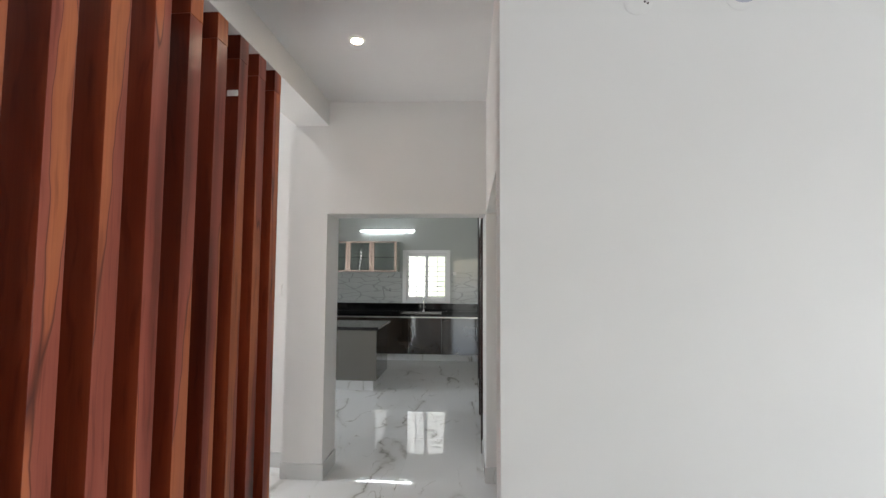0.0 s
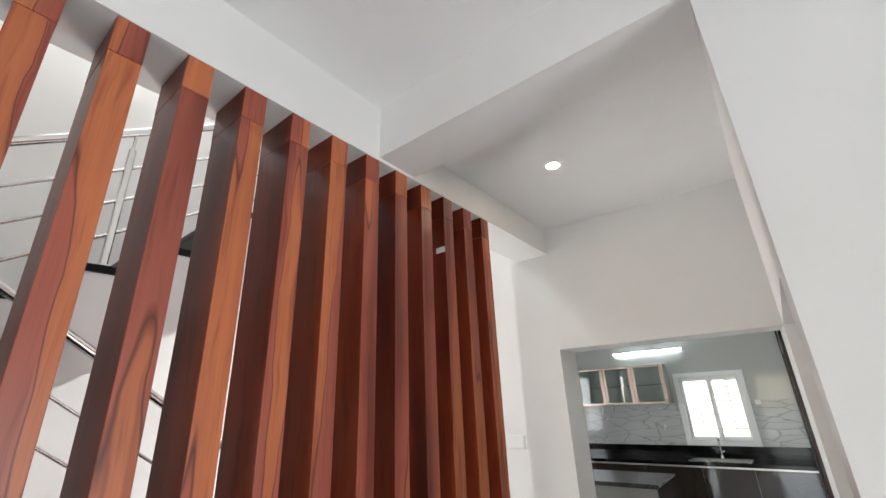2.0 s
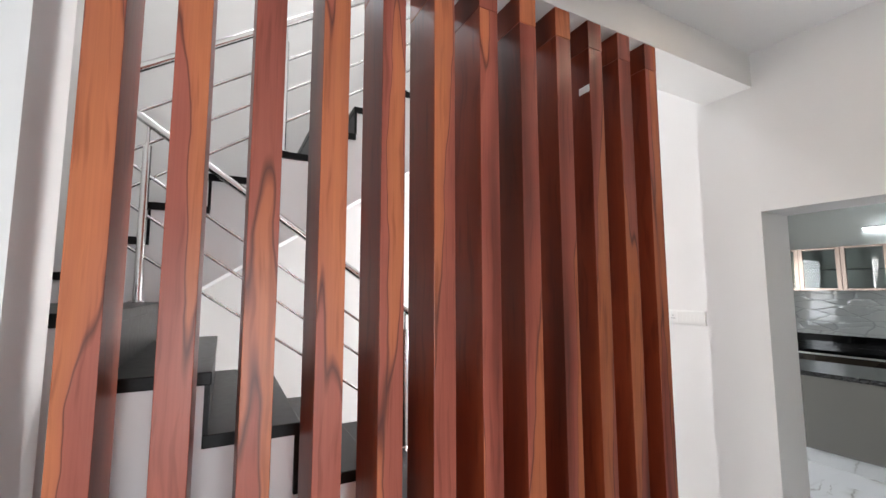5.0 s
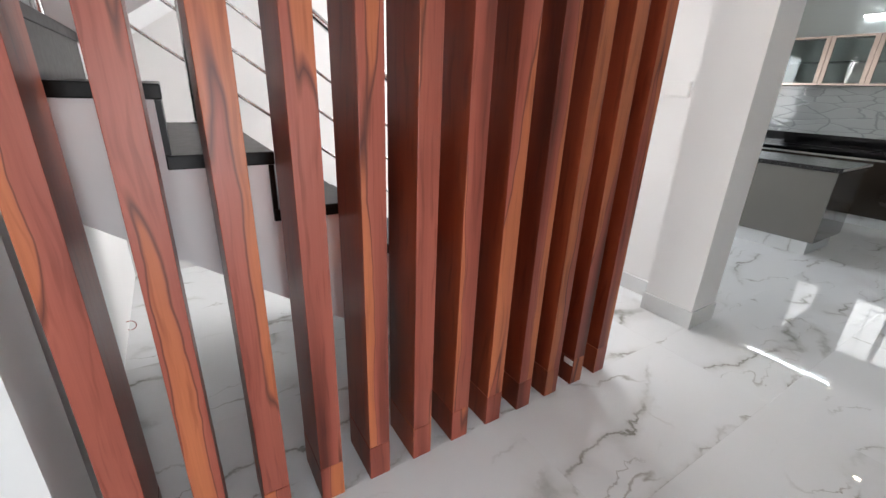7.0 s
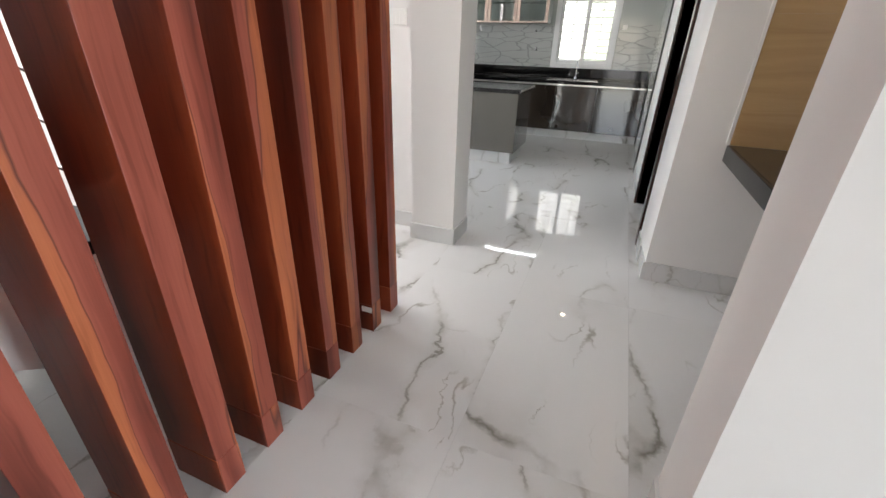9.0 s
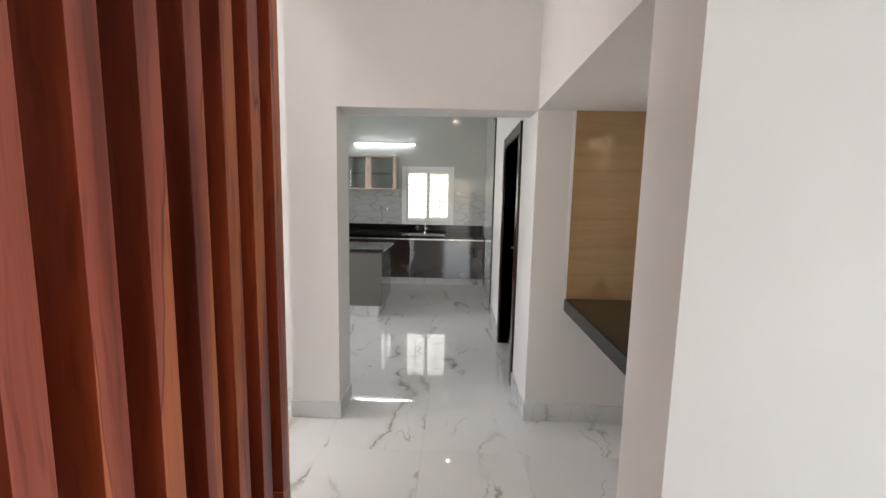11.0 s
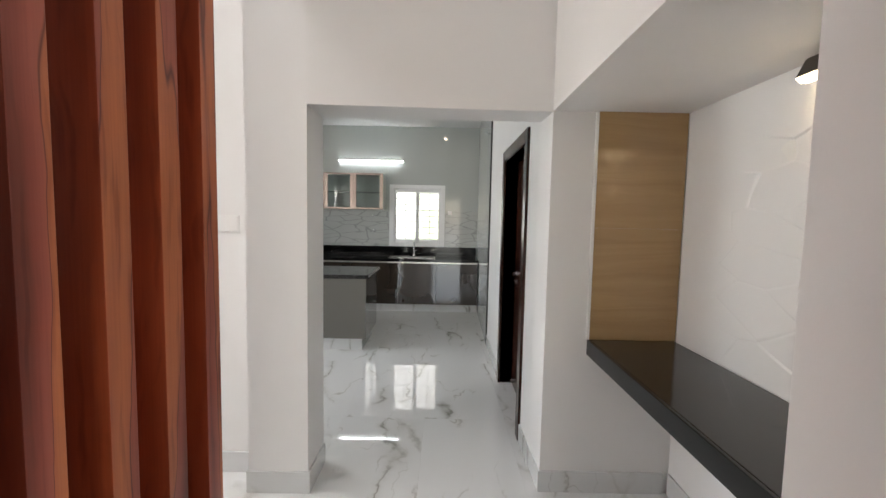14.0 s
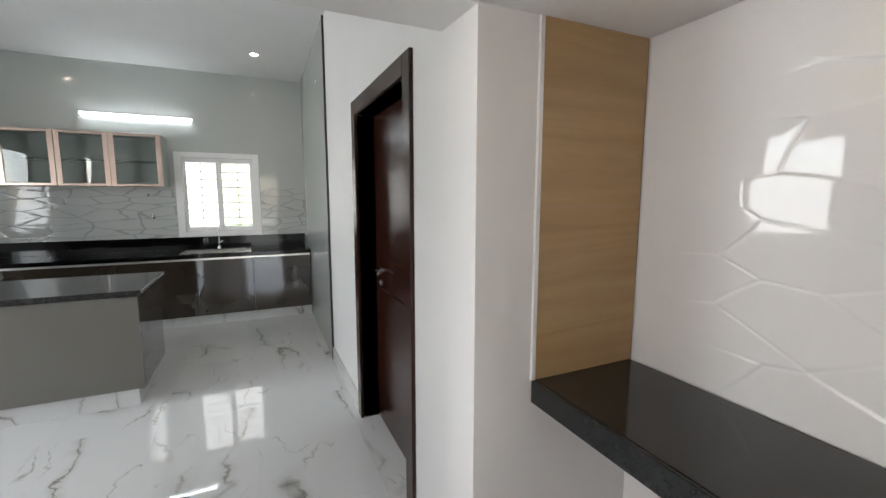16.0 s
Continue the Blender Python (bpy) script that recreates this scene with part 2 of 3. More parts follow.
def celltile(name, tone, axis, scale, line, depth, rough=0.06, warp=0.5, bevel=0.07):
    """Glazed tile with a raised pattern of long pointed cells."""
    m = mat(name, tone, rough)
    net = Net(m)
    p = net.coords(axis, kind="World")
    p = net.vec("ADD", p, net.vec("MULTIPLY", net.noise(p, 2.0, 2).outputs["Color"], (warp, warp, warp)))
    v = net.n("ShaderNodeTexVoronoi", Vector=p, Scale=scale)
    v.feature = "DISTANCE_TO_EDGE"
    cells = net.n("ShaderNodeTexVoronoi", Vector=p, Scale=scale)
    edge = net.ramp(v.outputs["Distance"], [(0.0, (0, 0, 0)), (bevel, (1, 1, 1))])
    soft = net.ramp(v.outputs["Distance"], [(0.0, (0, 0, 0)), (0.25, (1, 1, 1))])
    thin = net.ramp(v.outputs["Distance"], [(0.015, (1, 1, 1)), (0.04, (0, 0, 0))])
    base = net.mix(net.noise(p, 0.8, 3).outputs[0], tone, tuple(x * 0.93 for x in tone))
    net.colour(net.mix(net.math("MULTIPLY", thin, line), base, tuple(x * 0.35 for x in tone)))
    h = net.math("ADD", net.math("MULTIPLY", edge, 0.6), net.math("MULTIPLY", net.n("ShaderNodeSeparateColor", Color=cells.outputs["Color"]).outputs[0], 0.3))
    net.bump(net.math("ADD", h, net.math("MULTIPLY", soft, 0.3)), depth, 0.004)
    return m


LEAFTILE = celltile("leaf_line_tile", (0.50, 0.52, 0.50), (2.7, 1.0, 10.5), 1.0, 0.5, 0.35, warp=0.22)


def glaze(name, tone, rough):
    m = mat(name, tone, rough)
    net = Net(m)
    p = net.coords(kind="World")
    net.colour(net.mix(net.noise(p, 0.9, 3).outputs[0], tone, tuple(v * 0.92 for v in tone)))
    net.bump(net.noise(p, 3.0, 1).outputs[0], 0.015, 0.01)
    return m


NICHETILE = glaze("white_wave_tile", (0.78, 0.775, 0.76), 0.035)
GREYTILE = glaze("grey_glazed_tile", (0.50, 0.53, 0.51), 0.08)


def glass(name, tint=(0.95, 0.98, 0.96), rough=0.0):
    m = mat(name, tint, rough)
    m.node_tree.nodes["Principled BSDF"].inputs["Transmission Weight"].default_value = 1.0
    m.node_tree.nodes["Principled BSDF"].inputs["IOR"].default_value = 1.45
    return m


GLASS = glass("clear_glass")
TINTGLASS = glass("smoked_glass", (0.58, 0.64, 0.61))


def glow(name, colour, strength):
    m = mat(name, colour, 0.4)
    b = m.node_tree.nodes["Principled BSDF"]
    b.inputs["Emission Color"].default_value = (*colour, 1)
    b.inputs["Emission Strength"].default_value = strength
    return m


LED = glow("led_disc", (1.0, 0.80, 0.58), 60)
TUBE = glow("tube_glow", (0.90, 0.97, 1.0), 14)
SPOT = glow("warm_led", (1.0, 0.82, 0.55), 6)


# ---- mesh helpers ----
def boxes(*spans, bevel=0.0):
    """A bmesh of boxes, each (x0, y0, z0, x1, y1, z1)."""
    bm = bmesh.new()
    for x0, y0, z0, x1, y1, z1 in spans:
        one = bmesh.ops.create_cube(bm, size=1.0)["verts"]
        for v in one:
            v.co = Vector(((x0 + x1) / 2 + v.co.x * (x1 - x0), (y0 + y1) / 2 + v.co.y * (y1 - y0), (z0 + z1) / 2 + v.co.z * (z1 - z0)))
    if bevel:
        bmesh.ops.bevel(bm, geom=bm.edges[:], offset=bevel, segments=2, affect="EDGES", profile=0.6)
    return bm


def prism(outline, axis, a, b, bevel=0.0):
    """A polygon drawn in the plane across axis, pushed from a to b."""
    def at(u, v, w):
        return {"x": (w, u, v), "y": (u, w, v), "z": (u, v, w)}[axis]
    bm = bmesh.new()
    low = [bm.verts.new(at(u, v, a)) for u, v in outline]
    top = [bm.verts.new(at(u, v, b)) for u, v in outline]
    bm.faces.new(low)
    bm.faces.new(top)
    for i in range(len(low)):
        j = (i + 1) % len(low)
        bm.faces.new((low[i], low[j], top[j], top[i]))
    bmesh.ops.recalc_face_normals(bm, faces=bm.faces[:])
    if bevel:
        bmesh.ops.bevel(bm, geom=bm.edges[:], offset=bevel, segments=2, affect="EDGES")
    return bm


def rod(points, radius, sides=14, bm=None):
    """A round bar through the points."""
    bm = bm or bmesh.new()
    for a, b in zip(points[:-1], points[1:]):
        a, b = Vector(a), Vector(b)
        turn = (b - a).to_track_quat("Z", "Y").to_matrix().to_4x4()
        bmesh.ops.create_cone(bm, cap_ends=True, segments=sides, radius1=radius, radius2=radius, depth=(b - a).length,
                              matrix=Matrix.Translation((a + b) / 2) @ turn)
    for p in points[1:-1]:
        bmesh.ops.create_uvsphere(bm, u_segments=sides, v_segments=8, radius=radius, matrix=Matrix.Translation(p))
    return bm


def lathe(profile, sides=28, matrix=Matrix()):
    """A turned shape from (radius, height) pairs."""
    bm = bmesh.new()
    rings = []
    for r, z in profile:
        rings.append([bm.verts.new(matrix @ Vector((r * math.cos(2 * math.pi * i / sides), r * math.sin(2 * math.pi * i / sides), z))) for i in range(sides)])
    for lo, hi in zip(rings[:-1], rings[1:]):
        for i in range(sides):
            j = (i + 1) % sides
            bm.faces.new((lo[i], lo[j], hi[j], hi[i]))
    bm.faces.new(rings[0][::-1])
    bm.faces.new(rings[-1])
    bmesh.ops.recalc_face_normals(bm, faces=bm.faces[:])
    return bm


def mesh_of(name, bm, material, smooth=False):
    me = bpy.data.meshes.new(name)
    bm.normal_update()
    bm.to_mesh(me)
    bm.free()
    me.materials.append(material)
    if smooth:
        for f in me.polygons:
            f.use_smooth = True
        me.set_sharp_from_angle(angle=radians(40))
    return me


def part(name, bm, material, parent, label="", smooth=False):
    ob = new(name, mesh_of(name, bm, material, smooth))
    ob.parent = parent
    ob.matrix_parent_inverse = parent.matrix_world.inverted()
    return tagged(ob, label)


def thing(name, at, label, category, group=""):
    ob = new(name)
    ob.location = at
    ob.matrix_world = Matrix.Translation(at)
    ob.empty_display_size = 0.1
    return tagged(ob, label, category, group)


def structure(name, bm, material, label, category=""):
    return tagged(new(name, mesh_of(name, bm, material)), label, category or name.split("_")[0], kind="structure")


# ---- plan, metres ----
XS = -0.85            # face of the screen, its beam and the pillar
XB = -1.115           # back of that beam
XR = 0.40             # right side of the passage
XP = 0.412            # front corner of the pillar and soffit, a little further right
XN = 1.113            # tiled back of the niche
XK = 0.43             # kitchen's right wall at its far end
ZS, ZC = 2.065, 0.862  # niche soffit and counter top
YF, YF2 = 1.49, 1.728  # wall between living room and passage
YK, YR, YK2 = 3.242, 3.296, 3.53  # wall between passage and kitchen
H1, H2, H3 = 3.06, 2.97, 3.02  # ceilings: living room, passage, kitchen
YW = 8.22             # kitchen's far wall
XST, XRAIL, XBACK = -1.22, -2.37, -3.35
RISE, GO = 0.196, 0.28

# ---- walls, beams, ceilings ----
structure("wall_front", boxes((XR, YF, 0, 4.0, YF2, H1)), WALL, "white painted wall beside the passage opening")
structure("beam_passage", boxes((XS, YF, 2.79, XR, YF2, H1)), WALL, "white painted beam across the passage opening")
structure("beam_screen", boxes((XB, 0.24, 2.775, XS, YK, 5.6)), WALL, "white painted beam above the wooden slats")
structure("wall_living_left", boxes((XB, -4.0, 0, XS, 0.24, 5.6)), WALL, "white painted living room wall ending at the slats")
structure("wall_living_back", boxes((XS, -4.2, 0, -0.6, -4.0, H1), (1.0, -4.2, 0, 4.2, -4.0, H1), (-0.6, -4.2, 2.3, 1.0, -4.0, H1)), WALL, "white painted wall round the wide entrance opening")
# the opening here is added for the side fill lamp
structure("wall_living_right", boxes((4.0, -4.0, 0, 4.2, 0.1, H1), (4.0, 1.3, 0, 4.2, YF2, H1), (4.0, 0.1, 0, 4.2, 1.3, 0.05), (4.0, 0.1, 1.9, 4.2, 1.3, H1)), WALL, "unseen white painted living room wall with an opening added for light")
# slab added out of view to keep sun off the living room floor
structure("porch_roof", boxes((-2.0, -7.8, 2.85, 5.0, -4.2, 3.05)), CEIL, "unseen slab added to keep the sun out of the entrance", "roof")
# ground added out of view; it bounces sunlight in through the entrance
structure("porch_floor", boxes((-60, -60, -0.4, 60, -4.2, -0.02)), GROUT, "unseen pale ground added outside the entrance", "ground")
structure("ceiling_living", boxes((XS, -4.2, H1, 4.2, YF2, H1 + 0.15)), CEIL, "white painted living room ceiling")
structure("ceiling_passage", boxes((XS, YF2, H2, 1.29, YK2, H1 + 0.15)), CEIL, "white painted passage ceiling")
structure("soffit_niche", boxes((XP, YF2, ZS, 1.29, YR, H2)), WALL, "white painted dropped soffit above the niche counter")
structure("wall_niche_back", boxes((XN + 0.012, YF2, 0, 1.29, YR, ZS)), WALL, "white painted back wall of the niche")
structure("pillar_right", prism([(XP, YR), (1.29, YR), (1.29, YK2), (XR, YK2)], "z", 0, H2), WALL, "white painted pillar at the end of the niche")
structure("beam_kitchen", prism([(XS, YK), (XP, YR), (XR, YK2), (XS, YK2)], "z", 2.06, H2), WALL, "white painted lintel above the kitchen opening")
structure("pillar_left", boxes((-1.17, YK, 0, XS, YK2, 5.6)), WALL, "white painted pillar beside the kitchen opening")
# openings in the next two walls are added for the stair fill lamps
structure("wall_switch", boxes((-3.6, 3.42, 0, -3.1, YK2, 5.6), (-2.2, 3.42, 0, -1.17, YK2, 5.6), (-3.1, 3.42, 0, -2.2, YK2, 0.9), (-3.1, 3.42, 2.3, -2.2, YK2, 5.6)), WALL, "white painted stair hall wall with a switchboard and an opening added for light")
structure("wall_stair_back", boxes((-3.55, -1.2, 0, XBACK, 0.05, 5.6), (-3.55, 0.05, 0, XBACK, 1.95, 4.5), (-3.55, 0.05, 5.5, XBACK, 1.95, 5.6), (-3.55, 1.95, 0, XBACK, 2.5, 5.6), (-3.55, 3.2, 0, XBACK, 3.42, 5.6), (-3.55, 2.5, 0, XBACK, 3.2, 0.9), (-3.55, 2.5, 2.3, XBACK, 3.2, 5.6)), WALL, "white painted back wall of the stair hall with two openings added for light")
structure("wall_stair_end", boxes((XBACK, -1.2, 0, XB, -1.0, 5.6)), WALL, "white painted end wall of the stair hall")
structure("wall_under_landing", boxes((XBACK, 0.06, 0, XST - 0.02, 0.23, 1.36)), WALL, "white painted wall below the stair landing")
structure("ceiling_stair", boxes((-3.55, -1.2, 5.6, XS, YK2, 5.75)), CEIL, "white painted stair hall ceiling")
structure("wall_kitchen_right", boxes((XR, YK2, 0, 0.6, 3.90, H3), (XR, 4.815, 0, 0.6, 5.975, H3), (XR, 3.90, 2.005, 0.6, 4.815, H3)), WALL, "white painted wall round the dark door")
structure("wall_kitchen_far", boxes((-3.8, YW, 0, -1.03, YW + 0.2, H3), (-0.17, YW, 0, 0.6, YW + 0.2, H3), (-1.03, YW, 0, -0.17, YW + 0.2, 1.03), (-1.03, YW, 2.02, -0.17, YW + 0.2, H3)), WALL, "kitchen end wall round the window")
structure("wall_kitchen_left", boxes((-3.8, YK2, 0, -3.6, 4.4, H3), (-3.8, 5.8, 0, -3.6, YW, H3), (-3.8, 4.4, 0, -3.6, 5.8, 0.95), (-3.8, 4.4, 2.2, -3.6, 5.8, H3)), WALL, "white painted kitchen wall round a side window")
structure("ceiling_kitchen", boxes((-3.8, YK2, H3, 0.6, YW + 0.2, H3 + 0.15)), CEIL, "white painted kitchen ceiling")
structure("room_behind_door", boxes((0.6, 3.6, 0, 0.75, 5.1, 2.4)), WALL, "plain wall closing the room behind the door", "wall")

structure("wall_kitchen_right_end", prism([(XR, 5.975), (0.6, 5.975), (0.6, YW), (XK + 0.012, YW)], "z", 0, H3), WALL, "white painted wall behind the kitchen tiles", "wall")

# tile facings of the kitchen and the niche
structure("tiles_kitchen_far", boxes((-3.6, YW - 0.010, 1.62, -1.076, YW, H3), (-0.127, YW - 0.010, 1.62, XK, YW, H3), (-1.076, YW - 0.010, 2.05, -0.127, YW, H3)), GREYTILE, "pale grey glazed wall tiles over the kitchen end wall", "wall tiles")
structure("tiles_splash_band", boxes((-3.6, YW - 0.012, 1.0, -1.076, YW, 1.62), (-0.127, YW - 0.012, 1.0, XK, YW, 1.62)), LEAFTILE, "grey glazed tiles with a leaf-shaped line pattern", "wall tiles")
structure("tiles_kitchen_right", prism([(XR - 0.012, 5.975), (XR, 5.975), (XK + 0.012, YW), (XK, YW)], "z", 0, H3), GREYTILE, "pale grey glazed wall tiles beside the counter", "wall tiles")
structure("trim_tile_edge", boxes((XR - 0.018, 5.955, 0, XR, 5.975, H3)), BLACKTRIM, "black edge trim at the end of the kitchen tiles", "trim")


def relief_tiles(name, x, y0, y1, z0, z1, label):
    """Glazed wall tiles pressed with long pointed cells: tilted facets between bevelled ridges."""
    rng = np.random.RandomState(12)
    ny, nz = 400, 310
    ys, zs = np.meshgrid(np.linspace(y0, y1, ny), np.linspace(z0, z1, nz), indexing="ij")
    u, v = ys / 0.40 + 0.05 * np.sin(zs * 15), zs / 0.150 + 0.10 * np.sin(ys * 8)
    seeds = [(a + rng.uniform(-0.46, 0.46) + 0.5 * (b % 2), b + rng.uniform(-0.36, 0.36)) for a in range(3, 10) for b in range(4, 16)]
    tilt = rng.uniform(-1, 1, (len(seeds), 2)) * (0.022, 0.026)
    lift = rng.uniform(0.0, 0.0012, len(seeds))
    d = np.array([np.hypot(u - a, v - b) for a, b in seeds])
    first = np.argmin(d, axis=0)
    low = np.partition(d, 1, axis=0)
    gap = low[1] - low[0]
    sa = np.array(seeds)
    plane = (u - sa[first, 0]) * 0.40 * tilt[first, 0] + (v - sa[first, 1]) * 0.150 * tilt[first, 1] + lift[first]
    rise = np.clip(gap / 0.055, 0, 1)
    rise = rise * rise * (3 - 2 * rise)
    h = 0.0008 * rise + plane * (0.75 + 0.25 * rise)
    plain = np.clip((y1 - 0.24 + 0.10 * np.sin(zs * 6) - ys) / 0.16, 0, 1) * np.clip((z1 - 0.16 - zs) / 0.12, 0, 1)
    h = h * plain + 0.0020 * (1 - plain)
    xs = x + 0.0055 - h
    verts = [tuple(p) for p in np.stack([xs, ys, zs], -1).reshape(-1, 3)]
    faces = [(i * nz + k, i * nz + k + 1, (i + 1) * nz + k + 1, (i + 1) * nz + k) for i in range(ny - 1) for k in range(nz - 1)]
    me = bpy.data.meshes.new(name)
    me.from_pydata(verts, [], faces)
    me.materials.append(NICHETILE)
    for f in me.polygons:
        f.use_smooth = True
    return tagged(new(name, me), label, "wall tiles", kind="structure")


structure("tiles_niche_bed", boxes((XN + 0.008, YF2, ZC, XN + 0.012, YR, ZS)), GROUT, "tile bed behind the niche tiles", "wall tiles")
relief_tiles("tiles_niche_back", XN, YF2, YR - 0.009, ZC, ZS, "white glazed wall tiles with a raised pattern of long cells")

# skirting of grey marble strips
SK = 0.12


def skirting(name, *spans):
    structure(name, boxes(*spans, bevel=0.002), SKIRT, "grey marble skirting strip", "baseboard")


skirting("baseboard_pillar_left", (-1.18, YK - 0.012, 0, XS + 0.012, YK, SK), (XS, YK, 0, XS + 0.012, YK2, SK))
skirting("baseboard_pillar_right", (XP - 0.012, YR - 0.012, 0, 1.09, YR, SK), (XP - 0.012, YR, 0, XP, YK2, SK), (XR - 0.012, YK2, 0, XR, 3.81, SK))
skirting("baseboard_kitchen_right", (XR - 0.012, 4.905, 0, XR, 5.955, SK))
skirting("baseboard_switch", (-3.35, 3.408, 0, -1.18, 3.42, SK))
skirting("baseboard_niche", (XN, YF2, 0, XN + 0.012, YR - 0.012, SK))
skirting("baseboard_front", (XR - 0.012, YF - 0.012, 0, 4.0, YF, SK), (XR - 0.012, YF, 0, XR, YF2, SK))


# ---- wooden slat screen ----
def wooden_slat(y1):
    s = thing("wooden_slat", (XS - 0.1, y1 - 0.04, 0), "reddish-brown teak slat standing from floor to beam", "wooden slat", "slats of the wooden screen")
    x0, x1, y0 = XS - 0.215, XS - 0.002, y1 - 0.08
    shaft = part("shaft", boxes((x0 + 0.001, y0 + 0.001, 0.15, x1 - 0.001, y1 - 0.001, 2.652), bevel=0.002), TEAK, s, "teak slat with darker sides")
    top_block = part("top_block", boxes((x0, y0, 2.6535, x1, y1, 2.775), bevel=0.0025), TEAK, s, "end block of the slat under the beam")
    foot_block = part("foot_block", boxes((x0, y0, 0.0, x1, y1, 0.1485), bevel=0.0025), TEAK, s, "end block of the slat on the floor")
    # faces across y take the darker teak
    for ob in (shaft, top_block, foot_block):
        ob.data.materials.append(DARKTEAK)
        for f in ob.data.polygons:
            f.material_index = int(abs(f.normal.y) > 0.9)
    return s


SLATS = [2.401 - 0.1815 * (11 - i) for i in range(12)]
first = wooden_slat(SLATS[0])
for y1 in SLATS[1:]:
    copy_thing(first, Matrix.Translation((XS - 0.1, y1 - 0.04, 0)))


# ---- staircase ----
def nose1(k):
    return 0.90 + GO * (6 - k)


def nose2(k):
    return 0.53 + 0.285 * (k - 12)


SLAB = 0.042
lower = thing("staircase_lower_flight", (-1.8, 1.3, 0), "white stair flight with black granite treads and risers", "staircase")
bottom = lambda y: 0.832 - 0.69 * (y - 0.611)
outline = [(0.23, RISE * 8 - SLAB)]
for k in range(8, 0, -1):
    yk = nose1(k) - 0.02
    outline += [(yk, RISE * k - SLAB), (yk, RISE * (k - 1) - (SLAB if k > 1 else 0))]
outline += [(1.80, 0.0), (0.23, bottom(0.23))]
part("stringer", prism(outline, "x", XRAIL - 0.02, XST - 0.015), STRINGER, lower, "white painted side and underside")
for k in range(1, 9):
    y1 = nose1(k)
    y0 = y1 - GO - 0.02 if k < 8 else -0.95
    if k < 8:
        part("tread", boxes((XRAIL - 0.03, y0, RISE * k - SLAB, XST, y1, RISE * k), bevel=0.004), GRANITE, lower, "black granite tread")
    part("riser", boxes((XRAIL - 0.025, y1 - 0.02, RISE * (k - 1), XST - 0.006, y1 - 0.004, RISE * k - SLAB - 0.001)), GRANITE, lower, "black granite riser")
landing = thing("stair_landing", (-2.3, -0.3, 1.36), "stair landing with a black granite floor", "landing")
part("slab", boxes((XBACK, -1.0, 1.36, XST - 0.015, 0.225, RISE * 8 - SLAB)), STRINGER, landing, "white painted slab")
part("landing_top", boxes((XBACK, -1.0, RISE * 8 - SLAB, XST, nose1(8), RISE * 8), bevel=0.004), GRANITE, landing, "black granite landing floor")
part("skirting", boxes((XST - 0.016, -0.98, RISE * 8, XST, 0.2, RISE * 8 + 0.17)), GRANITE, landing, "black granite skirting")

upper = thing("staircase_upper_flight", (-2.9, 1.2, 1.57), "white upper stair flight with black granite treads", "staircase")
X2 = XRAIL - 0.03


def level(k):
    """Height of a step of the upper flight, whose first rise is a little lower."""
    return RISE * k - (0.04 if k > 8 else 0.0)


outline = [(nose2(9) + 0.02, level(8))]
for k in range(9, 18):
    outline += [(nose2(k) + 0.02, level(k) - SLAB), (nose2(k + 1) + 0.02, level(k) - SLAB)]
yt = nose2(18) + 0.02
outline += [(yt, level(17) - SLAB - 0.45), (0.20, 1.43)]
part("stringer", prism(outline, "x", XBACK, X2 - 0.015), STRINGER, upper, "white painted side and underside")
for k in range(9, 18):
    y0 = nose2(k)
    part("tread", boxes((XBACK, y0, level(k) - SLAB, X2, y0 + GO + 0.02, level(k)), bevel=0.004), GRANITE, upper, "black granite tread")
    part("riser", boxes((XBACK, y0 + 0.004, level(k - 1), X2 - 0.004, y0 + 0.02, level(k) - SLAB - 0.001)), GRANITE, upper, "black granite riser")


# ---- stair railings ----
def railing(name, label, x, ya, za, yb, slope, drops, posts):
    """A sloping steel railing: handrail from (ya, za), bars below it, posts (y, foot)."""
    r = thing(name, (x, ya, posts[0][1]), label, "railing")
    zb = za + slope * (yb - ya)
    part("handrail", rod([(x, ya, za), (x, yb, zb)], 0.024, 18), STEEL, r, "round steel handrail", smooth=True)
    for d in drops:
        bar = part("bar", rod([(x, ya + 0.01, za - d), (x, yb, zb - d)], 0.0085, 10), STEEL, r, smooth=True)
        part("end_cap", lathe([(0.001, -0.014), (0.012, -0.01), (0.016, 0), (0.012, 0.01), (0.001, 0.014)], 14, Matrix.Translation((x, ya + 0.005, za - d))), STEEL, bar, smooth=True)
    for y, foot in posts:
        top = za + slope * (y - ya)
        post = part("post", rod([(x, y, foot), (x, y, top - 0.13)], 0.021, 16), STEEL, r, smooth=True)
        part("pin", rod([(x, y, top - 0.135), (x, y, top - 0.015)], 0.009, 10), STEEL, post, smooth=True)
        part("flange", lathe([(0.04, 0), (0.04, 0.006), (0.024, 0.012)], 18, Matrix.Translation((x, y, foot))), STEEL, post, smooth=True)


railing("stair_railing", "stainless steel stair railing with three bars", XRAIL + 0.03, -0.03, 2.725, 2.15, -0.69, (0.29, 0.505, 0.725),
        [(0.24, RISE * 8), (0.76, RISE * 6), (1.75, RISE * 3)])
railing("stair_railing", "stainless steel railing of the upper flight", X2 + 0.03 - 0.06, -0.02, 2.755, 2.2, 0.66, (0.255, 0.465, 0.675),
        [(0.93, level(13)), (1.75, level(16))])

